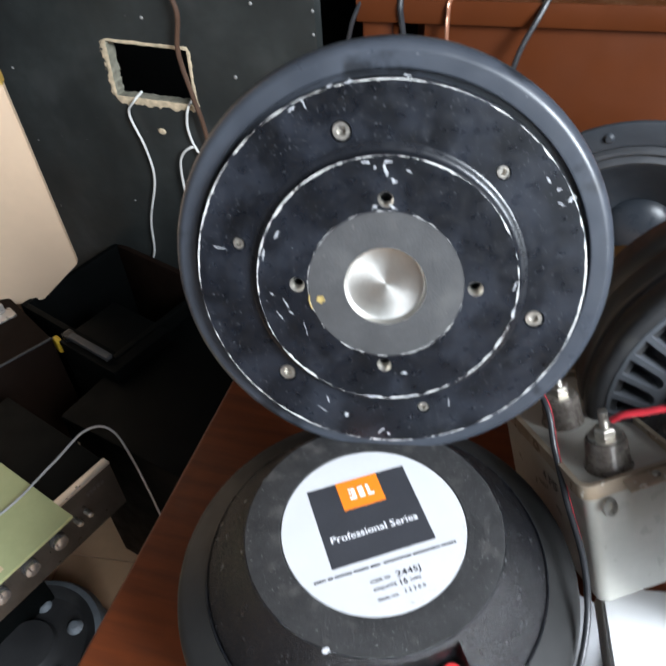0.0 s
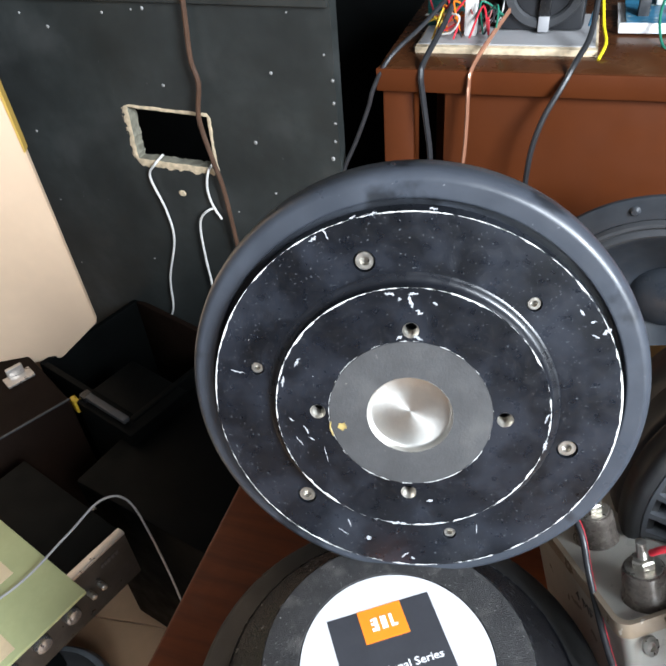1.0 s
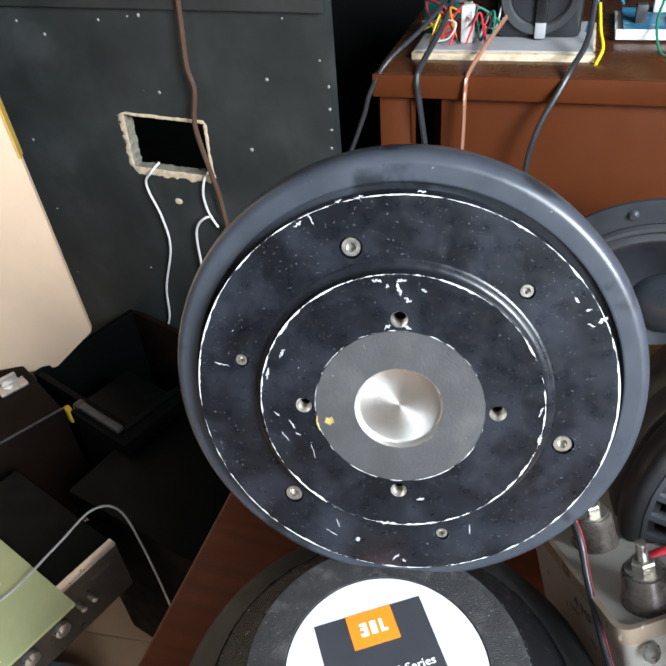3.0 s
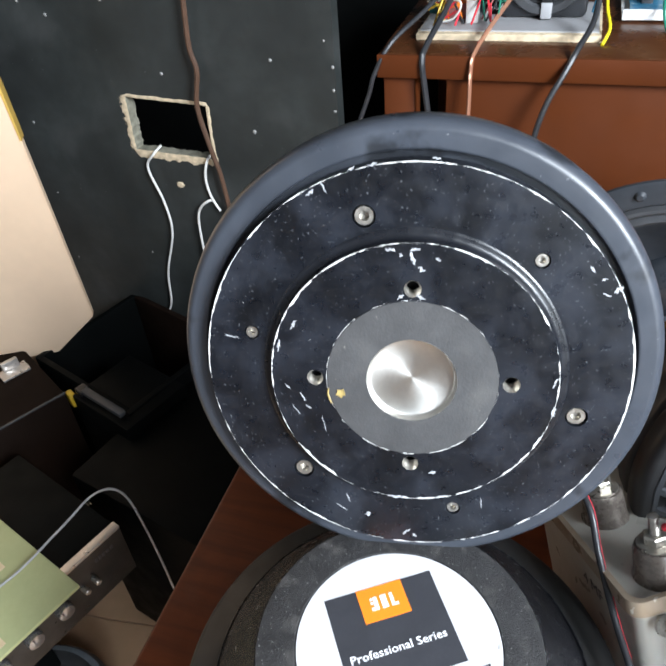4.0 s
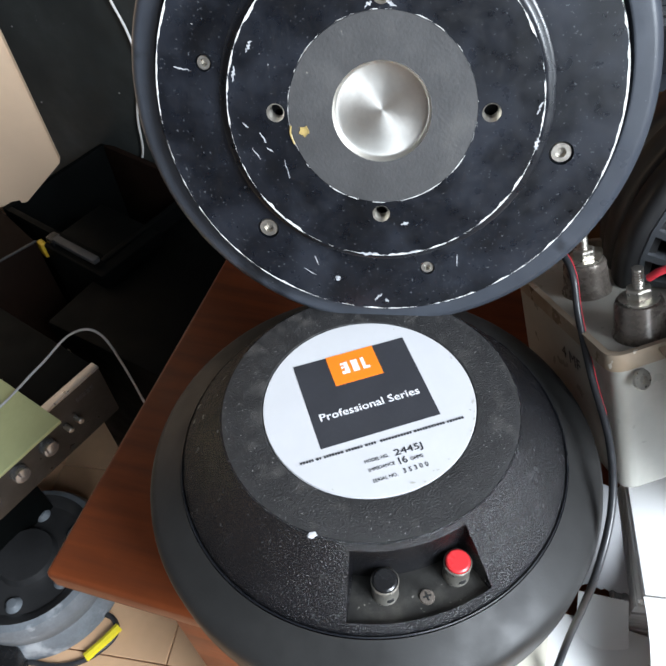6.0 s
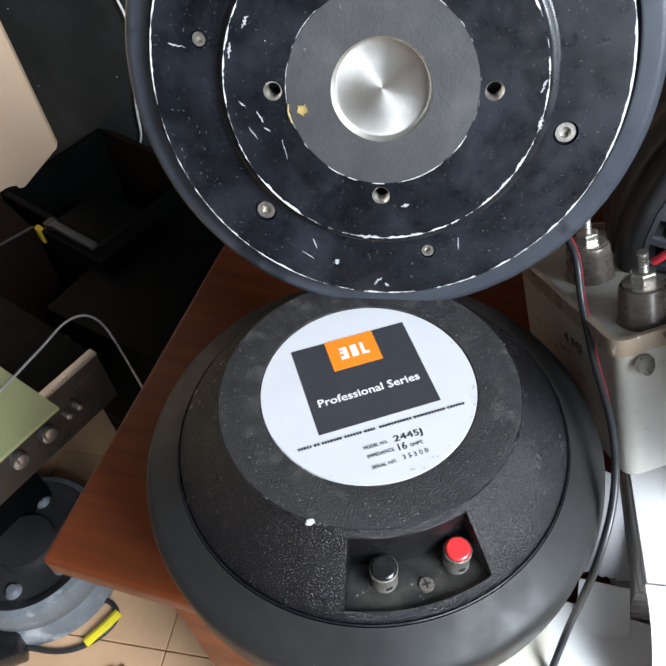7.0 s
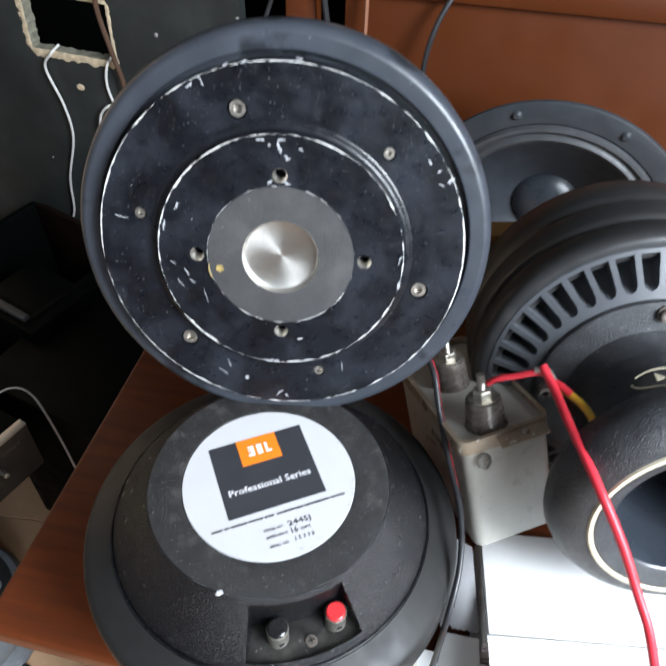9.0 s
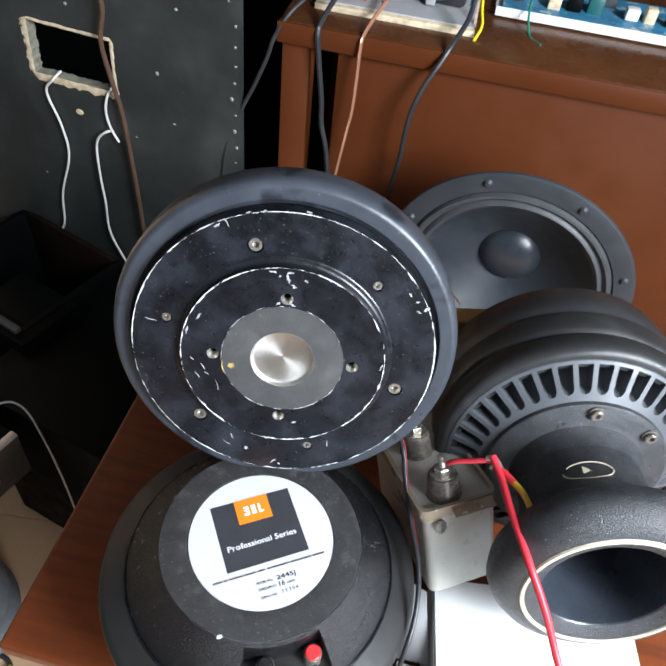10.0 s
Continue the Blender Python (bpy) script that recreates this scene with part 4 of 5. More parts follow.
for y in (0.0185, 0.0785):
    b = part("bushing", lathe([(0.0150, -0.003), (0.0150, 0.002), (0.0138, 0.004), (0.0128, 0.020), (0.0118, 0.0225), (0.0060, 0.0235), (0, 0.0235)], 36, m=Matrix.Translation((0.0255, y, -0.0055))), M["bush"], oil, "brown glazed bushing")
    part("washer", lathe([(0.0045, 0.0245), (0.0105, 0.0242), (0.0105, 0.0230)], 28, m=Matrix.Translation((0.0255, y, -0.0055))), M["nickel"], b)
    part("nut", lathe([(0.0035, 0.0245), (0.0068, 0.0245), (0.0070, 0.0290), (0.0062, 0.0300), (0.0030, 0.0300)], 6, m=Matrix.Translation((0.0255, y, -0.0055))), M["nickel"], b, angle=20)
    prof = [(0.0027 + 0.0004 * (k % 2), 0.0295 + 0.0008 * k) for k in range(16)]
    part("stud", lathe(prof + [(0, 0.0425)], 16, m=Matrix.Translation((0.0255, y, -0.0055))), M["steel"], b)
part("front_tab", box(0.041, -0.0060, -0.0015, 0.036, 0.012, 0.0012, 0.0004, m=pose(0, 0, 0, 22, 0, 0)), M["canlid"], oil, "folded metal strap")
part("strap_rivet", lathe([(0, 0.002), (0.002, 0.0014), (0.0026, 0)], 12, m=Matrix.Translation((0.043, -0.0055, -0.0025))), M["steel"], oil)
part("mounting_eye", lathe([(0.0026, -0.0012), (0.0056, -0.001), (0.0060, 0), (0.0056, 0.001), (0.0026, 0.0012)], 24, closed=True, m=Matrix.Translation((0.012, -0.004, -0.017)) @ pose(0, 0, 0, 70, 0, 20)), M["nickel"], oil, "small metal fixing eye")
part("solder_drop", lathe([(0, 0.0022), (0.0035, 0.0014), (0.005, 0)], 14, m=Matrix.Translation((0.013, 0.010, -0.0066)) @ Matrix.Diagonal((1.6, 0.8, 1, 1))), M["steel"], oil)
part("lettering", words("4 MF", 0.012, Matrix.Translation((-0.0004, 0.066, -0.036)) @ pose(0, 0, 0, 90, 0, -90)), M["ink"], oil, "faint stencilled letters")

# ---- vented motor with a wide snout, lying on its side ----
MAZ, MEL = -0.11, 0.165
MN = Vector((math.sin(MAZ) * math.cos(MEL), -math.cos(MAZ) * math.cos(MEL), math.sin(MEL)))
MOT = axis_frame((0.2540, -0.0550, 0.1465), MN, (1, 0, 0))
motor = thing("woofer_motor", MOT, "large black vented speaker motor with cooling slots on its side", "speaker motor")
BACK = Matrix.Translation((0, 0, -0.024)) @ Matrix.Diagonal((0.88, 0.88, 1, 1))      # sets the magnet and its plate behind the neck
part("magnet_shell", lathe([(0.113, -0.118), (0.1262, -0.117), (0.1300, -0.1185), (0.1326, -0.1225), (0.1332, -0.1270), (0.1332, -0.1375), (0.1318, -0.1395), (0.1300, -0.1405), (0.1302, -0.1430), (0.1324, -0.1450), (0.1334, -0.1480), (0.1334, -0.1660), (0.1326, -0.1685), (0.1306, -0.1695), (0.1308, -0.1725), (0.1322, -0.1745),
                            (0.1316, -0.190), (0.1280, -0.212), (0.1170, -0.224), (0, -0.225)], 128, m=BACK), M["motor"], motor, "stepped black magnet shell", angle=40)


def fin_ring(n=40):
    """A conical ring cut by radial slots with rounded feet."""
    ri, zi, ro, zo = 0.0870, -0.1015, 0.1220, -0.1165
    bm = bmesh.new()
    for k in range(n):
        a0 = 2 * math.pi * k / n
        half = math.pi / n
        def pt(r, a, dz=0.0):
            z = zi + (zo - zi) * (r - ri) / (ro - ri)
            return Vector((r * math.cos(a), r * math.sin(a), z + dz))
        rs = [ri + 0.006, ri + 0.0075, ri + 0.011, ri + 0.018, ro - 0.006, ro - 0.003]
        ws = [0.0, 0.48, 0.70, 0.72, 0.75, 0.73]
        slot = [(r, w * half) for r, w in zip(rs, ws)]
        left = [bm.verts.new(pt(r, a0 - w)) for r, w in slot]
        right = [bm.verts.new(pt(r, a0 + w)) for r, w in slot]
        le = [bm.verts.new(pt(r, a0 - half)) for r, w in slot]
        re = [bm.verts.new(pt(r, a0 + half)) for r, w in slot]
        fl = [bm.verts.new(pt(r, a0 - w * 0.9, -0.006 - 0.014 * min(1, i / 4))) for i, (r, w) in enumerate(slot)]
        fr = [bm.verts.new(pt(r, a0 + w * 0.9, -0.006 - 0.020 * min(1, i / 4))) for i, (r, w) in enumerate(slot)]
        for i in range(len(slot) - 1):
            bm.faces.new((le[i], left[i], left[i + 1], le[i + 1]))
            bm.faces.new((right[i], re[i], re[i + 1], right[i + 1]))
            bm.faces.new((left[i], fl[i], fl[i + 1], left[i + 1]))
            bm.faces.new((fr[i], right[i], right[i + 1], fr[i + 1]))
            bm.faces.new((fl[i], fr[i], fr[i + 1], fl[i + 1]))
        i0 = [bm.verts.new(pt(ri, a0 - half)), bm.verts.new(pt(ri, a0)), bm.verts.new(pt(ri, a0 + half))]
        bm.faces.new((i0[0], i0[1], left[0], le[0]))
        bm.faces.new((i0[1], i0[2], re[0], right[0]))
        o0 = [bm.verts.new(pt(ro, a0 - half)), bm.verts.new(pt(ro, a0 + half))]
        bm.faces.new((le[-1], left[-1], right[-1], re[-1], o0[1], o0[0]))
        bm.faces.new((left[-1], fl[-1], fr[-1], right[-1]))
        o1 = [bm.verts.new(pt(ro + 0.004, a0 - half, -0.004)), bm.verts.new(pt(ro + 0.004, a0 + half, -0.004))]
        bm.faces.new((o0[0], o0[1], o1[1], o1[0]))
    bmesh.ops.remove_doubles(bm, verts=bm.verts[:], dist=0.00005)
    bm.transform(BACK)
    return bm


part("slotted_ring", fin_ring(), M["fin"], motor, "grey cast ring with radial cooling slots", angle=28)
part("back_plate", lathe([(0.0880, -0.1035), (0.0866, -0.0985), (0.0840, -0.0970), (0.0700, -0.0965), (0.0640, -0.0945), (0.0600, -0.088), (0.0580, -0.078)], 112, m=BACK), M["casting"], motor, "rough-cast black plate curving into the snout")
part("snout", lathe([(0.05104, -0.102), (0.0520, -0.085), (0.0550, -0.066), (0.0580, -0.056), (0.0650, -0.0475), (0.0760, -0.041), (0.0835, -0.0345), (0.0862, -0.0265), (0.0845, -0.0175), (0.0790, -0.0095), (0.0715, -0.0045), (0.0652, -0.0030)], 112), M["casting"], motor, "rough-cast flared snout with a thick rounded rim")
part("ivory_ring", lathe([(0.0653, -0.0030), (0.0645, -0.0016), (0.0622, -0.0014), (0.0615, -0.0025)], 112), M["ivory"], motor, "thin ivory ring let into the rim")
part("bore", lathe([(0.0500, -0.0075), (0.0490, -0.0085), (0.0482, -0.012), (0.0478, -0.06), (0.0470, -0.095), (0, -0.096)], 96), M["bore"], motor, "smooth black bore")
part("inner_lip", lathe([(0.0615, -0.0025), (0.0600, -0.0022), (0.0560, -0.0040), (0.0520, -0.0064), (0.0500, -0.0075)], 112), M["casting"], motor, "rough-cast inner lip sloping to the bore")
for deg in (92, 46, 181, 270):
    c = Matrix.Translation((0.0690 * math.cos(radians(deg)), 0.0690 * math.sin(radians(deg)), -0.1206))
    part("socket_screw", lathe([(0.0064, 0.0), (0.0064, 0.0012), (0.0052, 0.0015), (0.0050, 0.0042), (0.0042, 0.0048), (0.0024, 0.0046), (0.0022, 0.0022), (0, 0.0022)], 24, m=c), M["bush"], motor, "socket-head screw")

loop = [(0.0546 * math.cos(radians(106 + 20 * math.cos(t))), 0.0546 * math.sin(radians(106 + 20 * math.cos(t))), -0.0740 + 0.0080 * math.sin(t)) for t in (2 * math.pi * k / 20 for k in range(19))]
part("emblem_loop", tube(loop, 0.0006, 6, 3), M["ivory"], motor, "thin printed ivory loop")
part("emblem_mark", lathe([(0, 0.0008), (0.0042, 0.0008), (0.0042, 0)], 3, m=Matrix.Translation((-0.0172, 0.0515, -0.0740)) @ pose(0, 0, 0, -90, 0, 0)), M["ivory"], motor, "small printed triangle")

# ---- fifteen-inch woofer leaning at the cabinet ----
WN = Vector((math.sin(-0.3824) * math.cos(-0.024), -math.cos(-0.3824) * math.cos(-0.024), math.sin(-0.024)))
WF = axis_frame((0.3640, 0.537, -0.0855), WN, (1, 0, 0))
woofer = thing("woofer", WF, "large black woofer with a paper cone leaning at the cabinet", "loudspeaker")
part("frame", lathe([(0.160, -0.004), (0.1625, 0.0), (0.1880, 0.0), (0.1915, -0.0015), (0.1925, -0.005), (0.1905, -0.009), (0.165, -0.012), (0.150, -0.04), (0.10, -0.085), (0.07, -0.10), (0, -0.10)], 112), M["basket"], woofer, "grey pressed-steel frame")
prof = [(0.1600, -0.003), (0.1570, 0.0025), (0.1530, 0.0035), (0.1495, -0.001), (0.1465, -0.0035), (0.1435, 0.0), (0.1400, 0.0015), (0.1365, -0.002), (0.1335, -0.005)]
part("surround", lathe(prof, 112), M["cart"], woofer, "pleated black surround")
part("cone", lathe([(0.1335, -0.005), (0.120, -0.017), (0.100, -0.034), (0.075, -0.052), (0.049, -0.066)], 112), M["cone"], woofer, "dark paper cone")
part("dust_cap", lathe([(0.0490, -0.0655), (0.0440, -0.0590), (0.0350, -0.0530), (0.0220, -0.0490), (0.0100, -0.0474), (0, -0.047)], 64), M["dome"], woofer, "glossy dust cap")
for k in range(8):
    a = radians(22 + 45 * k)
    part("mounting_bolt", lathe([(0, 0.0045), (0.0036, 0.0042), (0.0046, 0.0030), (0.0066, 0.0006), (0.0070, 0.0)], 12, m=Matrix.Translation((0.1765 * math.cos(a), 0.1765 * math.sin(a), 0))), M["basket"], woofer)
part("magnet", lathe([(0.075, -0.10), (0.078, -0.103), (0.078, -0.135), (0.07, -0.138), (0, -0.138)], 64), M["motor"], woofer)

# wooden crate under the woofer
crate = thing("wooden_crate", Matrix.Translation((0.32, 0.49, FLOOR)) @ Matrix.Rotation(TROT, 4, 'Z'), "yellowish bare wooden crate standing behind the table", "crate")
ctop = -0.2755 - FLOOR
part("lid", box(0, 0.03, ctop - 0.008, 0.52, 0.24, 0.016, 0.002), M["pine"], crate)
for x in (-0.245, 0.245):
    part("side", box(x, 0.03, (ctop - 0.016) / 2, 0.016, 0.24, ctop - 0.016, 0.002), M["pine"], crate)
part("front", box(0, -0.083, (ctop - 0.016) / 2, 0.473, 0.014, ctop - 0.016, 0.002), M["pine"], crate)
scrap = solid("wood_offcut", box(0.200, 0.215, 0.0, 0.085, 0.020, 0.20, 0.002, m=None), M["pine"], "yellowish wooden offcut standing on the table behind the capacitor", "wood")
scrap.matrix_basis = Matrix.Translation((0, 0, 0.0605))
solid("flex_tail", tube([WF @ Vector((-0.07, -0.075, -0.045)), WF @ Vector((-0.085, -0.055, -0.02)), WF @ Vector((-0.072, -0.052, 0.0)), WF @ Vector((-0.05, -0.07, 0.005))], 0.0018, 8), M["brownwire"], "thin brown lead tail at the woofer cone", "wire")

# ---- papers ----
stack = thing("paper_stack", Matrix.Translation((0.147, -0.064, TABLE)) @ Matrix.Rotation(radians(-7), 4, 'Z'), "thick stack of white paper under the capacitor and snout", "paper stack")
rng = random.Random(3)
for k in range(14):
    part("sheet", box(0.0875 + rng.uniform(-.0008, .0008), 0.038 + rng.uniform(-.0008, .0008), 0.0024 + 0.0048 * k, 0.175, 0.076, 0.0046, 0.0005), M["paper"], stack)
bm = bmesh.new()
g = []
for j in range(13):
    t = j / 12
    a = t * math.pi / 2
    row = []
    for i in range(11):
        x = -0.001 + 0.177 * i / 10
        wob = 0.002 * math.sin(i * 1.3)
        row.append(bm.verts.new((x + 0.004 * t, -0.002 - 0.058 * math.sin(a) + wob * t, 0.010 + 0.0588 * math.cos(a))))
    g.append(row)
for j in range(12):
    for i in range(10):
        bm.faces.new((g[j][i], g[j][i + 1], g[j + 1][i + 1], g[j + 1][i]))
for v in bmesh.ops.extrude_face_region(bm, geom=bm.faces[:])["geom"]:
    if isinstance(v, bmesh.types.BMVert):
        v.co -= Vector((0, -0.0006, 0.0006))
part("curled_sheet", bm, M["paper"], stack, "white top sheet curling down at the front")

# loose pages curling over the table's front edge
for k, (x0, w, y0, drop, mm) in enumerate(((0.02, 0.13, -0.045, 0.030, "oldpaper"), (0.045, 0.135, -0.035, 0.020, "oldpaper"), (0.075, 0.125, -0.028, 0.010, "paper"))):
    bm = bmesh.new()
    g = []
    for j in range(12):
        row = []
        t = j / 11
        for i in range(13):
            s = i / 12
            x = x0 + w * s
            y = y0 - 0.31 * (x - 0.02) - 0.075 * t
            z = TABLE + 0.004 + 0.0035 * k - drop * max(0, t - 0.5) ** 2 * 3 + 0.010 * math.sin(math.pi * s) * (1 - t * 0.5)
            row.append(bm.verts.new((x, y, z)))
        g.append(row)
    for j in range(11):
        for i in range(12):
            bm.faces.new((g[j][i], g[j][i + 1], g[j + 1][i + 1], g[j + 1][i]))
    low_v = {v: bm.verts.new(v.co - Vector((0, 0, 0.0008))) for row in g for v in row}
    rim_loop = g[0][:] + [r[-1] for r in g[1:]] + g[-1][-2::-1] + [r[0] for r in g[-2:0:-1]]
    for f in list(bm.faces):
        bm.faces.new([low_v[v] for v in reversed(f.verts)])
    for a, b in zip(rim_loop, rim_loop[1:] + rim_loop[:1]):
        bm.faces.new((b, a, low_v[a], low_v[b]))
    solid("loose_page", bm, M[mm], "loose curling paper page hanging over the table edge", "paper", "loose pages")

# grey ragged sheet painting the shade on the stack's left side, and a pale page below it
def leaning_sheet(corners, ragged, seed):
    """A thin sheet between four corners (two upper, two lower), bulging a little, its lower edge torn."""
    rng = random.Random(seed)
    p, q, r, t = [Vector(c) for c in corners]
    nrm = (q - p).cross(t - p).normalized()
    if nrm.y > 0:
        nrm = -nrm
    bm = bmesh.new()
    g = []
    for j in range(13):
        v = j / 12
        row = []
        for i in range(15):
            u = i / 14
            w = min(1.0, v * (1 + (ragged * rng.uniform(-1, 0.4) if j == 12 else 0)))
            pos = (p.lerp(q, u)).lerp(t.lerp(r, u), w) + nrm * (0.004 * math.sin(math.pi * u) * math.sin(math.pi * min(1, v * 0.8)))
            row.append(bm.verts.new(pos))
        g.append(row)
    for j in range(12):
        for i in range(14):
            bm.faces.new((g[j][i], g[j][i + 1], g[j + 1][i + 1], g[j + 1][i]))
    back = bmesh.ops.extrude_face_region(bm, geom=bm.faces[:])
    for v in back["geom"]:
        if isinstance(v, bmesh.types.BMVert):
            v.co -= nrm * 0.0006
    return bm


solid("stack_side_shade", leaning_sheet(((0.128, 0.016, 0.022), (0.1470, -0.002, 0.0300), (0.1450, -0.058, 0.0100), (0.120, -0.047, -0.002)), 0.04, 6), M["greypaper"], "grey ragged sheet standing in for the shaded side of the paper stack", "wrapping paper")
solid("pale_page", leaning_sheet(((0.1215, -0.0490, -0.006), (0.1450, -0.0600, 0.0060), (0.1475, -0.0900, -0.0370), (0.1150, -0.0880, -0.0375)), 0.03, 9), M["paper"], "pale crumpled page below the grey shade sheet", "paper")

# ---- cables near the camera ----
wire = thing("speaker_cable", Matrix.Translation((0.1, -0.1, 0.0)), "black two-core speaker cable with a red stripe, draped over the driver", "cable")
pts = [(0.090, 0.15, 0.10), (0.106, 0.115, 0.135), (0.116, 0.080, 0.140), (0.1200, 0.056, 0.121), (0.1240, 0.028, 0.104), (0.1285, -0.006, 0.090), (0.1245, -0.038, 0.078), (0.114, -0.066, 0.056), (0.108, -0.079, 0.0), (0.097, -0.100, -0.03), (0.08, -0.135, -0.12), (0.065, -0.155, -0.3)]
part("black_core", tube(pts, 0.0021, 12, 10), M["rubber"], wire, world=True)
part("red_core", tube([(x + 0.0017, y + 0.0006, z + 0.0006) for x, y, z in pts[:5]] + [(0.1290, 0.008, 0.0955)], 0.0006, 8, 10), M["redwire"], wire, "red stripe", world=True)

lead = thing("test_lead", Matrix.Translation((0.17, 0.02, 0.0)), "red test lead soldered to the capacitor stud, with a yellow tail", "wire")
part("short_lead", tube([(0.1470, 0.050, 0.157), (0.151, 0.047, 0.165), (0.161, 0.043, 0.172), (0.170, 0.0400, 0.178), (0.1772, 0.0383, 0.1795)], 0.0021, 10), M["redwire"], lead, world=True)
part("joint", tube([(0.171, 0.0405, 0.180), (0.1772, 0.0383, 0.182), (0.181, 0.030, 0.180)], 0.0024, 8), M["nickel"], lead, "bare soldered joint", world=True)
part("long_lead", tube([(0.1752, 0.0400, 0.184), (0.1788, 0.024, 0.181), (0.1800, -0.004, 0.182), (0.1860, -0.041, 0.177), (0.1965, -0.066, 0.159), (0.2050, -0.086, 0.139), (0.212, -0.109, 0.119), (0.22, -0.14, 0.07), (0.226, -0.15, -0.02), (0.228, -0.16, -0.2)], 0.0028, 12), M["redwire"], lead, "thick red insulation", world=True)
part("yellow_tail", tube([(0.179, 0.031, 0.178), (0.187, 0.021, 0.180), (0.1935, 0.006, 0.182), (0.1955, -0.013, 0.181), (0.1950, -0.026, 0.177)], 0.0024, 10), M["yellow"], lead, "yellow wire tail", world=True)
part("red_sheath", tube([(0.1775, 0.033, 0.179), (0.183, 0.027, 0.181), (0.188, 0.019, 0.181)], 0.0024, 8), M["redwire"], lead, world=True)

# ---- left of the table: black cases, amplifier, magnet ----
case = thing("black_case", Matrix.Translation((-0.30, 0.56, FLOOR)) @ Matrix.Rotation(radians(-30), 4, 'Z'), "black painted wooden case standing in the dark beside the table", "case")
part("body", box(0, 0, 0.205, 0.30, 0.30, 0.41, 0.006), M["shade_black"], case)
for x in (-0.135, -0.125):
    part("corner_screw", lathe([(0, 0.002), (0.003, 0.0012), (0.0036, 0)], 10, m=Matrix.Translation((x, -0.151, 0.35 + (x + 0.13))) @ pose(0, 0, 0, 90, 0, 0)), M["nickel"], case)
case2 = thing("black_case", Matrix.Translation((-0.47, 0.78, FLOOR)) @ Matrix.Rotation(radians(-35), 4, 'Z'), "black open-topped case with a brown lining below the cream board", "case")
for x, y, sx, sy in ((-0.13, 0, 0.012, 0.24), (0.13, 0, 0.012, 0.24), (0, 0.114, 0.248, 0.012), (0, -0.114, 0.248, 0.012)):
    part("side", box(x, y, 0.22, sx, sy, 0.44, 0.002), M["brownbox"] if y > 0.1 else M["shade_black"], case2)
part("bottom", box(0, 0, 0.006, 0.248, 0.216, 0.012), M["shade_black"], case2)
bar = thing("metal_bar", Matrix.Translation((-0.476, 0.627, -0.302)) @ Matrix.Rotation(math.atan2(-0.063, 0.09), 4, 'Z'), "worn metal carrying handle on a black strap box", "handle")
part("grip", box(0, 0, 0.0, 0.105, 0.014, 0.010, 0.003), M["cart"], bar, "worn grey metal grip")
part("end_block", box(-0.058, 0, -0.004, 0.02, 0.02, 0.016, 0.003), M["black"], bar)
part("box_body", box(0, 0.05, (FLOOR + 0.302 - 0.006) / 2 - 0.003, 0.15, 0.13, -(FLOOR + 0.302) - 0.012, 0.004), M["shade_black"], bar)
case3 = thing("brown_case", Matrix.Translation((-0.74, 0.60, FLOOR)) @ Matrix.Rotation(radians(45), 4, 'Z'), "dark brown flat case leaning by the black one", "case")
part("body", box(0, 0, 0.225, 0.34, 0.20, 0.45, 0.005), M["brownbox"], case3)
part("edge_trim", box(0, -0.1, 0.451, 0.342, 0.004, 0.003, 0.001), M["cart"], case3, "thin worn metal edge")
part("bracket", join(box(0.13, 0.03, 0.462, 0.03, 0.008, 0.022, 0.002), box(0.13, 0.02, 0.453, 0.05, 0.03, 0.004, 0.001)), M["alu"], case3, "small metal bracket")
part("loose_lug", box(0.18, -0.085, 0.42, 0.012, 0.02, 0.03, 0.004), M["yellow"], case3, "yellow plastic lug")

AD = Vector((-0.057, -0.083, 0)).normalized()            # along the amplifier's front, away from its near corner
AMPM = axis_frame((-0.380, 0.384, -0.31), (0, 0, 1), (AD.x, AD.y, 0))
amp = thing("amplifier", AMPM, "dusty amplifier with a metal front panel and clear round knobs", "amplifier")
AW, AH, ADp = 0.40, 0.098, 0.24
part("body", box(AW / 2, -ADp / 2 - 0.012, -AH / 2 - 0.003, AW, ADp, AH, 0.003), M["shade_black"], amp)
part("front_panel", box(AW / 2, -0.006, -AH / 2, AW, 0.010, AH, 0.002), M["amp"], amp, "dull metal front panel")
part("top_trim", box(AW / 2, -0.007, 0.002, AW, 0.014, 0.005, 0.0015), M["alu"], amp, "bright aluminium top edge")
for x in (0.115, 0.163, 0.211, 0.259, 0.307):
    k = part("knob", lathe([(0.0125, 0), (0.0130, 0.002), (0.0122, 0.009), (0.0110, 0.0115), (0.0060, 0.0130), (0, 0.0133)], 28, m=Matrix.Translation((x, -0.001, -0.048)) @ pose(0, 0, 0, -90, 0, 0)), M["knob"], amp, "clear round knob")
for x in (0.062, 0.080):
    part("switch", lathe([(0.0045, 0), (0.0045, 0.012), (0.003, 0.014), (0, 0.014)], 14, m=Matrix.Translation((x, -0.001, -0.045)) @ pose(0, 0, 0, -90, 0, 0)), M["nickel"], amp)
for x in (0.022, 0.029, 0.036, 0.042, 0.048):
    part("printed_bar", box(x, -0.0006, -0.020, 0.004, 0.0006, 0.008), M["ink"], amp)
stand = thing("amplifier_stand", Matrix.Translation((0, 0, 0)) @ AMPM, "black box that the amplifier stands on", "box")
part("body", box(AW / 2 + 0.06, -ADp / 2 - 0.09, (-AH - 0.007 + FLOOR + 0.31) / 2, AW - 0.14, ADp - 0.10, AH * 0 + (-AH - 0.007) - (FLOOR + 0.31), 0.004), M["shade_black"], stand)

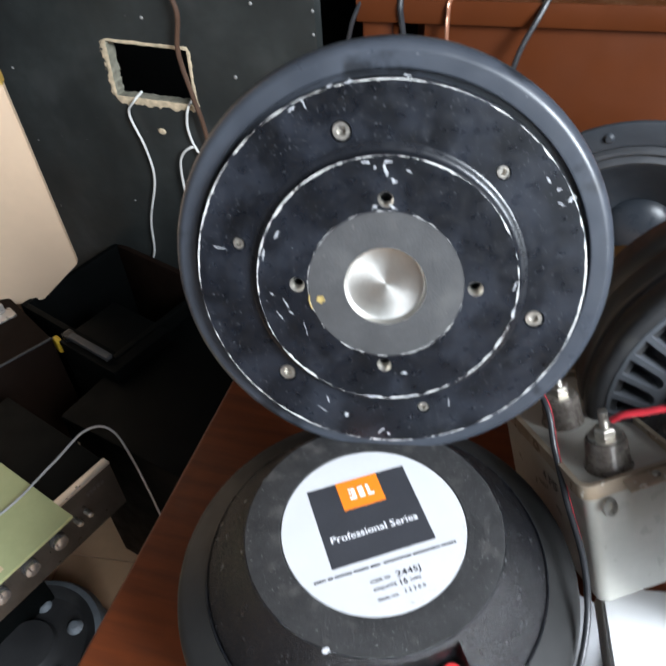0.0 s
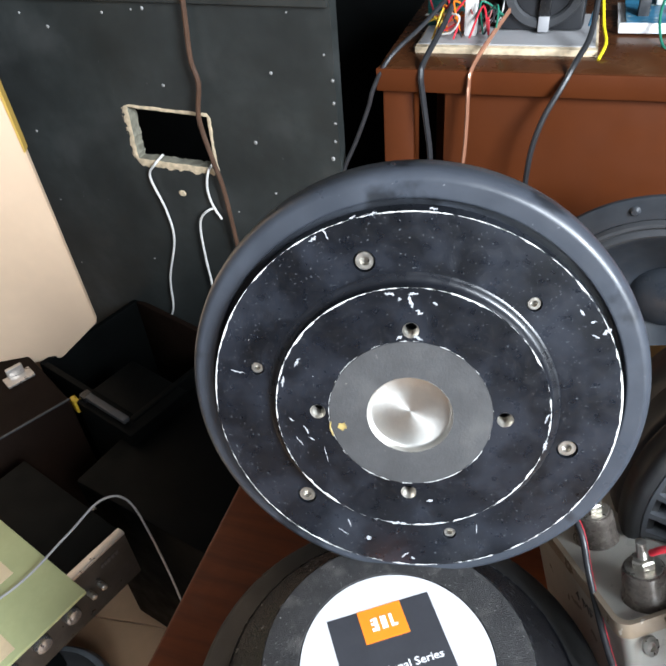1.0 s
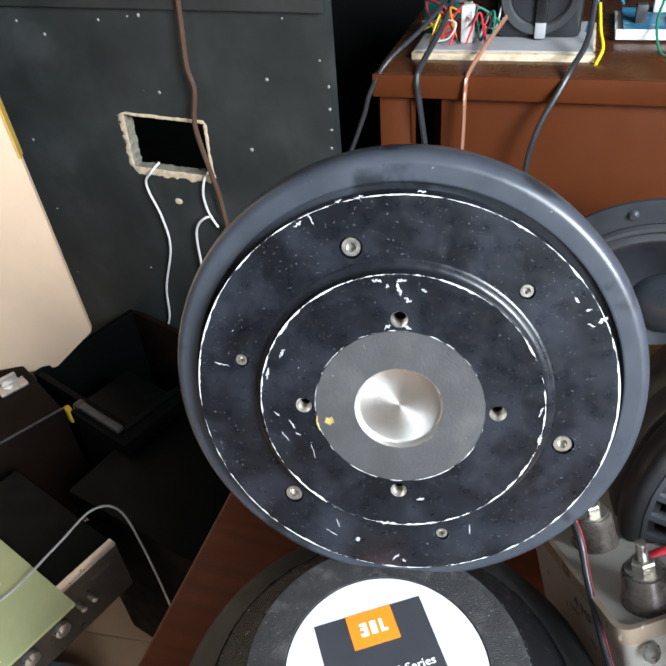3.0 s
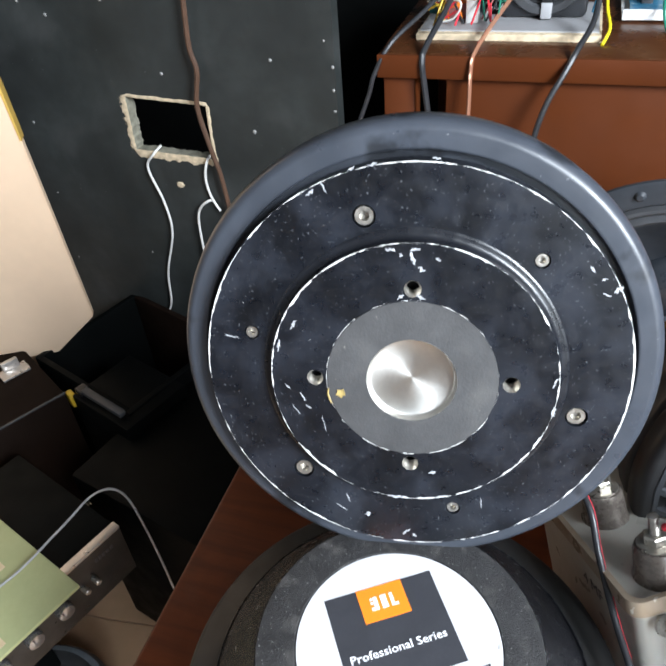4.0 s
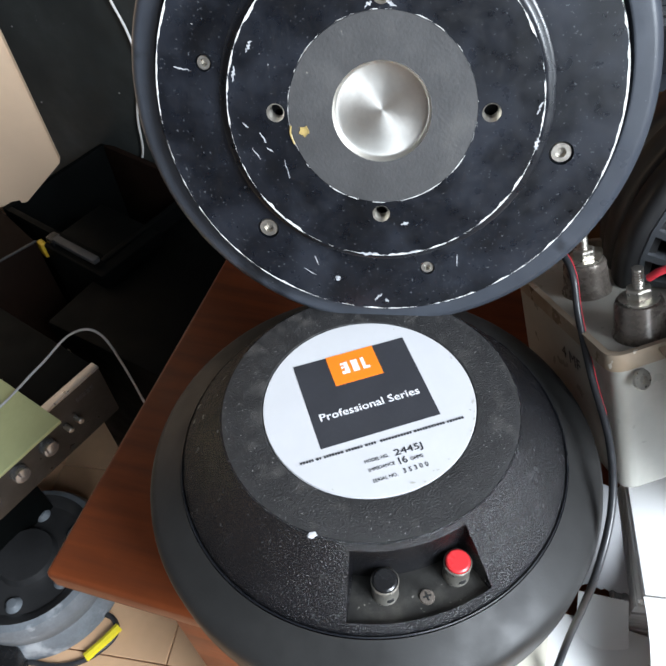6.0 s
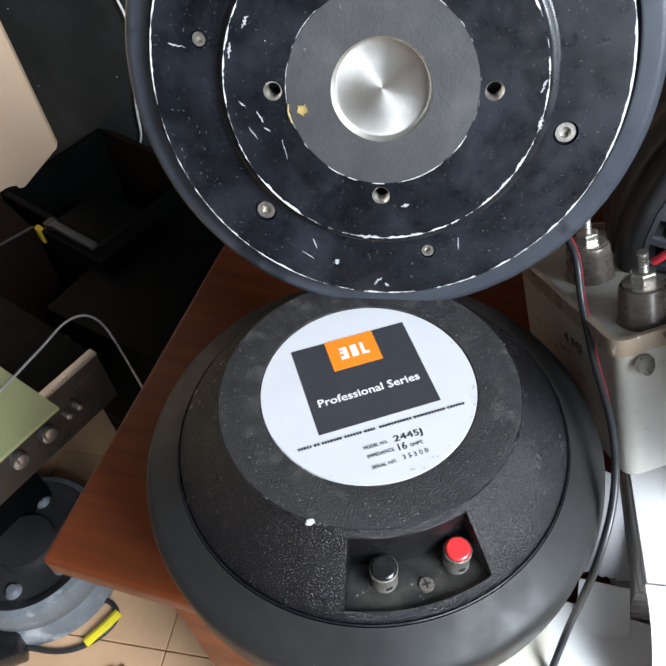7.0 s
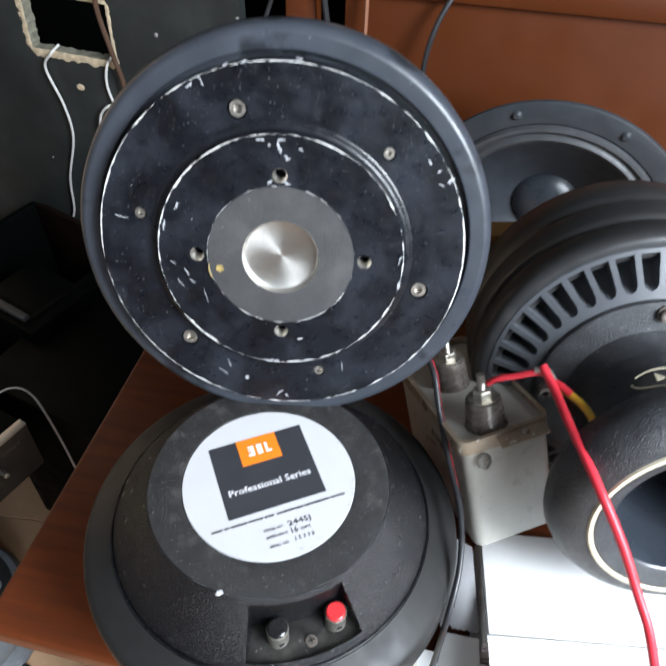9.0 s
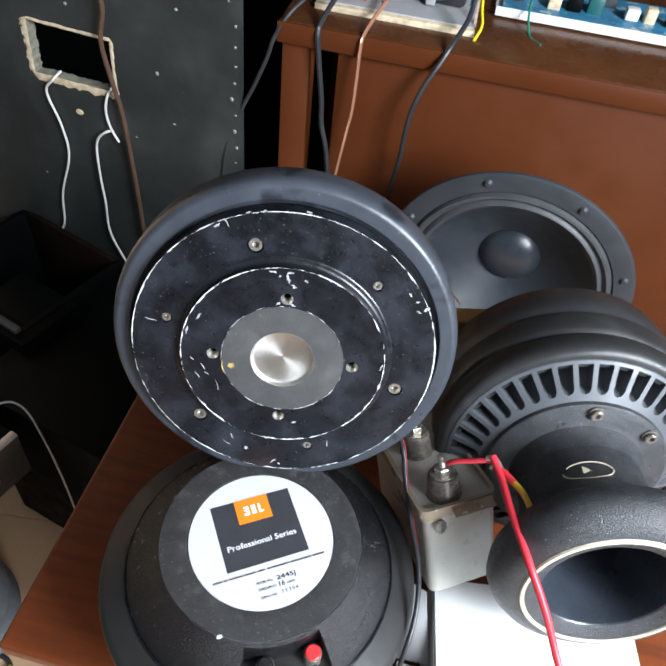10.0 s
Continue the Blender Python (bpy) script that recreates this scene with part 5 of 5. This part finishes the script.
# magazine on the amplifier
rev = thing("booklet", axis_frame((-0.4165, 0.2845, -0.298), (0, 0, 1), (AD.x, AD.y, 0)), "green and tan paper booklet lying on the amplifier", "booklet")
part("cover", box(0.13, -0.09, 0.0, 0.28, 0.20, 0.006, 0.001), M["greenpaper"], rev, "faded green cover")
part("tan_panel", box(0.17, -0.055, 0.0036, 0.16, 0.11, 0.0006), M["cover"], rev, "tan printed panel")
part("small_panel", box(0.055, -0.125, 0.0036, 0.05, 0.06, 0.0006), M["cover"], rev)
part("lettering", words("REVISTA", 0.020, Matrix.Translation((0.115, -0.012, 0.0040)) @ pose(0, 0, 0, 0, 0, 180) @ pose(0, 0, 0, 0, 0, 180), 0.075), M["ink"], rev)
solid("grey_lead", tube([(-0.60, 0.20, -0.285), (-0.50, 0.28, -0.284), (-0.445, 0.355, -0.272), (-0.41, 0.405, -0.262), (-0.375, 0.412, -0.268), (-0.345, 0.385, -0.31), (-0.315, 0.345, -0.42), (-0.30, 0.31, -0.55)], 0.0016, 8), M["greypaper"], "grey twisted lead looping over the amplifier", "wire")

floor_mag = thing("speaker_magnet", Matrix.Translation((-0.585, 0.262, FLOOR)), "dusty grey speaker with a round magnet standing on the floor", "speaker motor")
part("basket", lathe([(0.128, 0.0), (0.135, 0.004), (0.135, 0.020), (0.130, 0.035), (0.124, 0.045), (0.128, 0.055), (0.130, 0.085), (0.122, 0.100), (0.112, 0.104)], 80), M["ferrite"], floor_mag, "ribbed grey shell")
part("back_plate", lathe([(0.112, 0.104), (0.100, 0.100), (0.094, 0.094), (0.060, 0.094), (0.050, 0.098), (0.045, 0.110), (0.030, 0.112), (0, 0.112)], 80), M["motor"], floor_mag, "black back plate")
for k in range(6):
    a = radians(30 + 60 * k)
    part("bolt", lathe([(0, 0.010), (0.008, 0.009), (0.012, 0.004), (0.014, 0)], 16, m=Matrix.Translation((0.078 * math.cos(a), 0.078 * math.sin(a), 0.094))), M["ferrite"], floor_mag)

# clutter on the floor
solid("taped_cable", tube([(-0.655, 0.152, FLOOR + 0.01), (-0.595, 0.177, FLOOR + 0.006), (-0.515, 0.197, FLOOR + 0.006), (-0.460, 0.197, FLOOR + 0.006), (-0.442, 0.167, FLOOR + 0.006), (-0.475, 0.132, FLOOR + 0.006), (-0.525, 0.118, FLOOR + 0.006), (-0.595, 0.127, FLOOR + 0.006)], 0.0045, 8), M["rubber"], "thin black cable looped on the tiled floor", "cable")
solid("tape_wrap", tube([(-0.438, 0.178, FLOOR + 0.0095), (-0.457, 0.155, FLOOR + 0.0095), (-0.483, 0.130, FLOOR + 0.0080)], 0.0080, 8), M["tape"], "yellow tape wrapped round the cable", "tape")
plug = thing("power_adapter", Matrix.Translation((-0.615, 0.117, FLOOR)) @ Matrix.Rotation(radians(20), 4, 'Z'), "black power adapter lying on the floor", "adapter")
part("body", box(0, 0, 0.022, 0.075, 0.055, 0.044, 0.006), M["black"], plug)
part("cable_boot", box(0.045, 0.01, 0.020, 0.03, 0.016, 0.014, 0.004), M["rubber"], plug)
clip = thing("clip_lead", Matrix.Translation((-0.435, 0.080, FLOOR)) @ Matrix.Rotation(radians(30), 4, 'Z'), "small red crocodile clip on the floor", "clip")
part("boot", box(0, 0, 0.008, 0.032, 0.014, 0.013, 0.003), M["redwire"], clip)
part("jaw", box(0.022, 0, 0.006, 0.014, 0.006, 0.006, 0.001), M["steel"], clip)

# floor tiles
tile = bpy.data.meshes.new("tile")
finish(tile, box(0, 0, -0.006, 0.3282, 0.3282, 0.012, 0.0012, segs=1), M["floor"])
for i in range(11):
    for j in range(11):
        ob = new("tile", tile)
        ob.parent = bpy.data.objects["floor"]
        ob.matrix_basis = Matrix.Rotation(TROT + 0.12, 4, 'Z') @ Matrix.Translation((-1.52 + 0.33 * i, -1.75 + 0.33 * j, FLOOR))
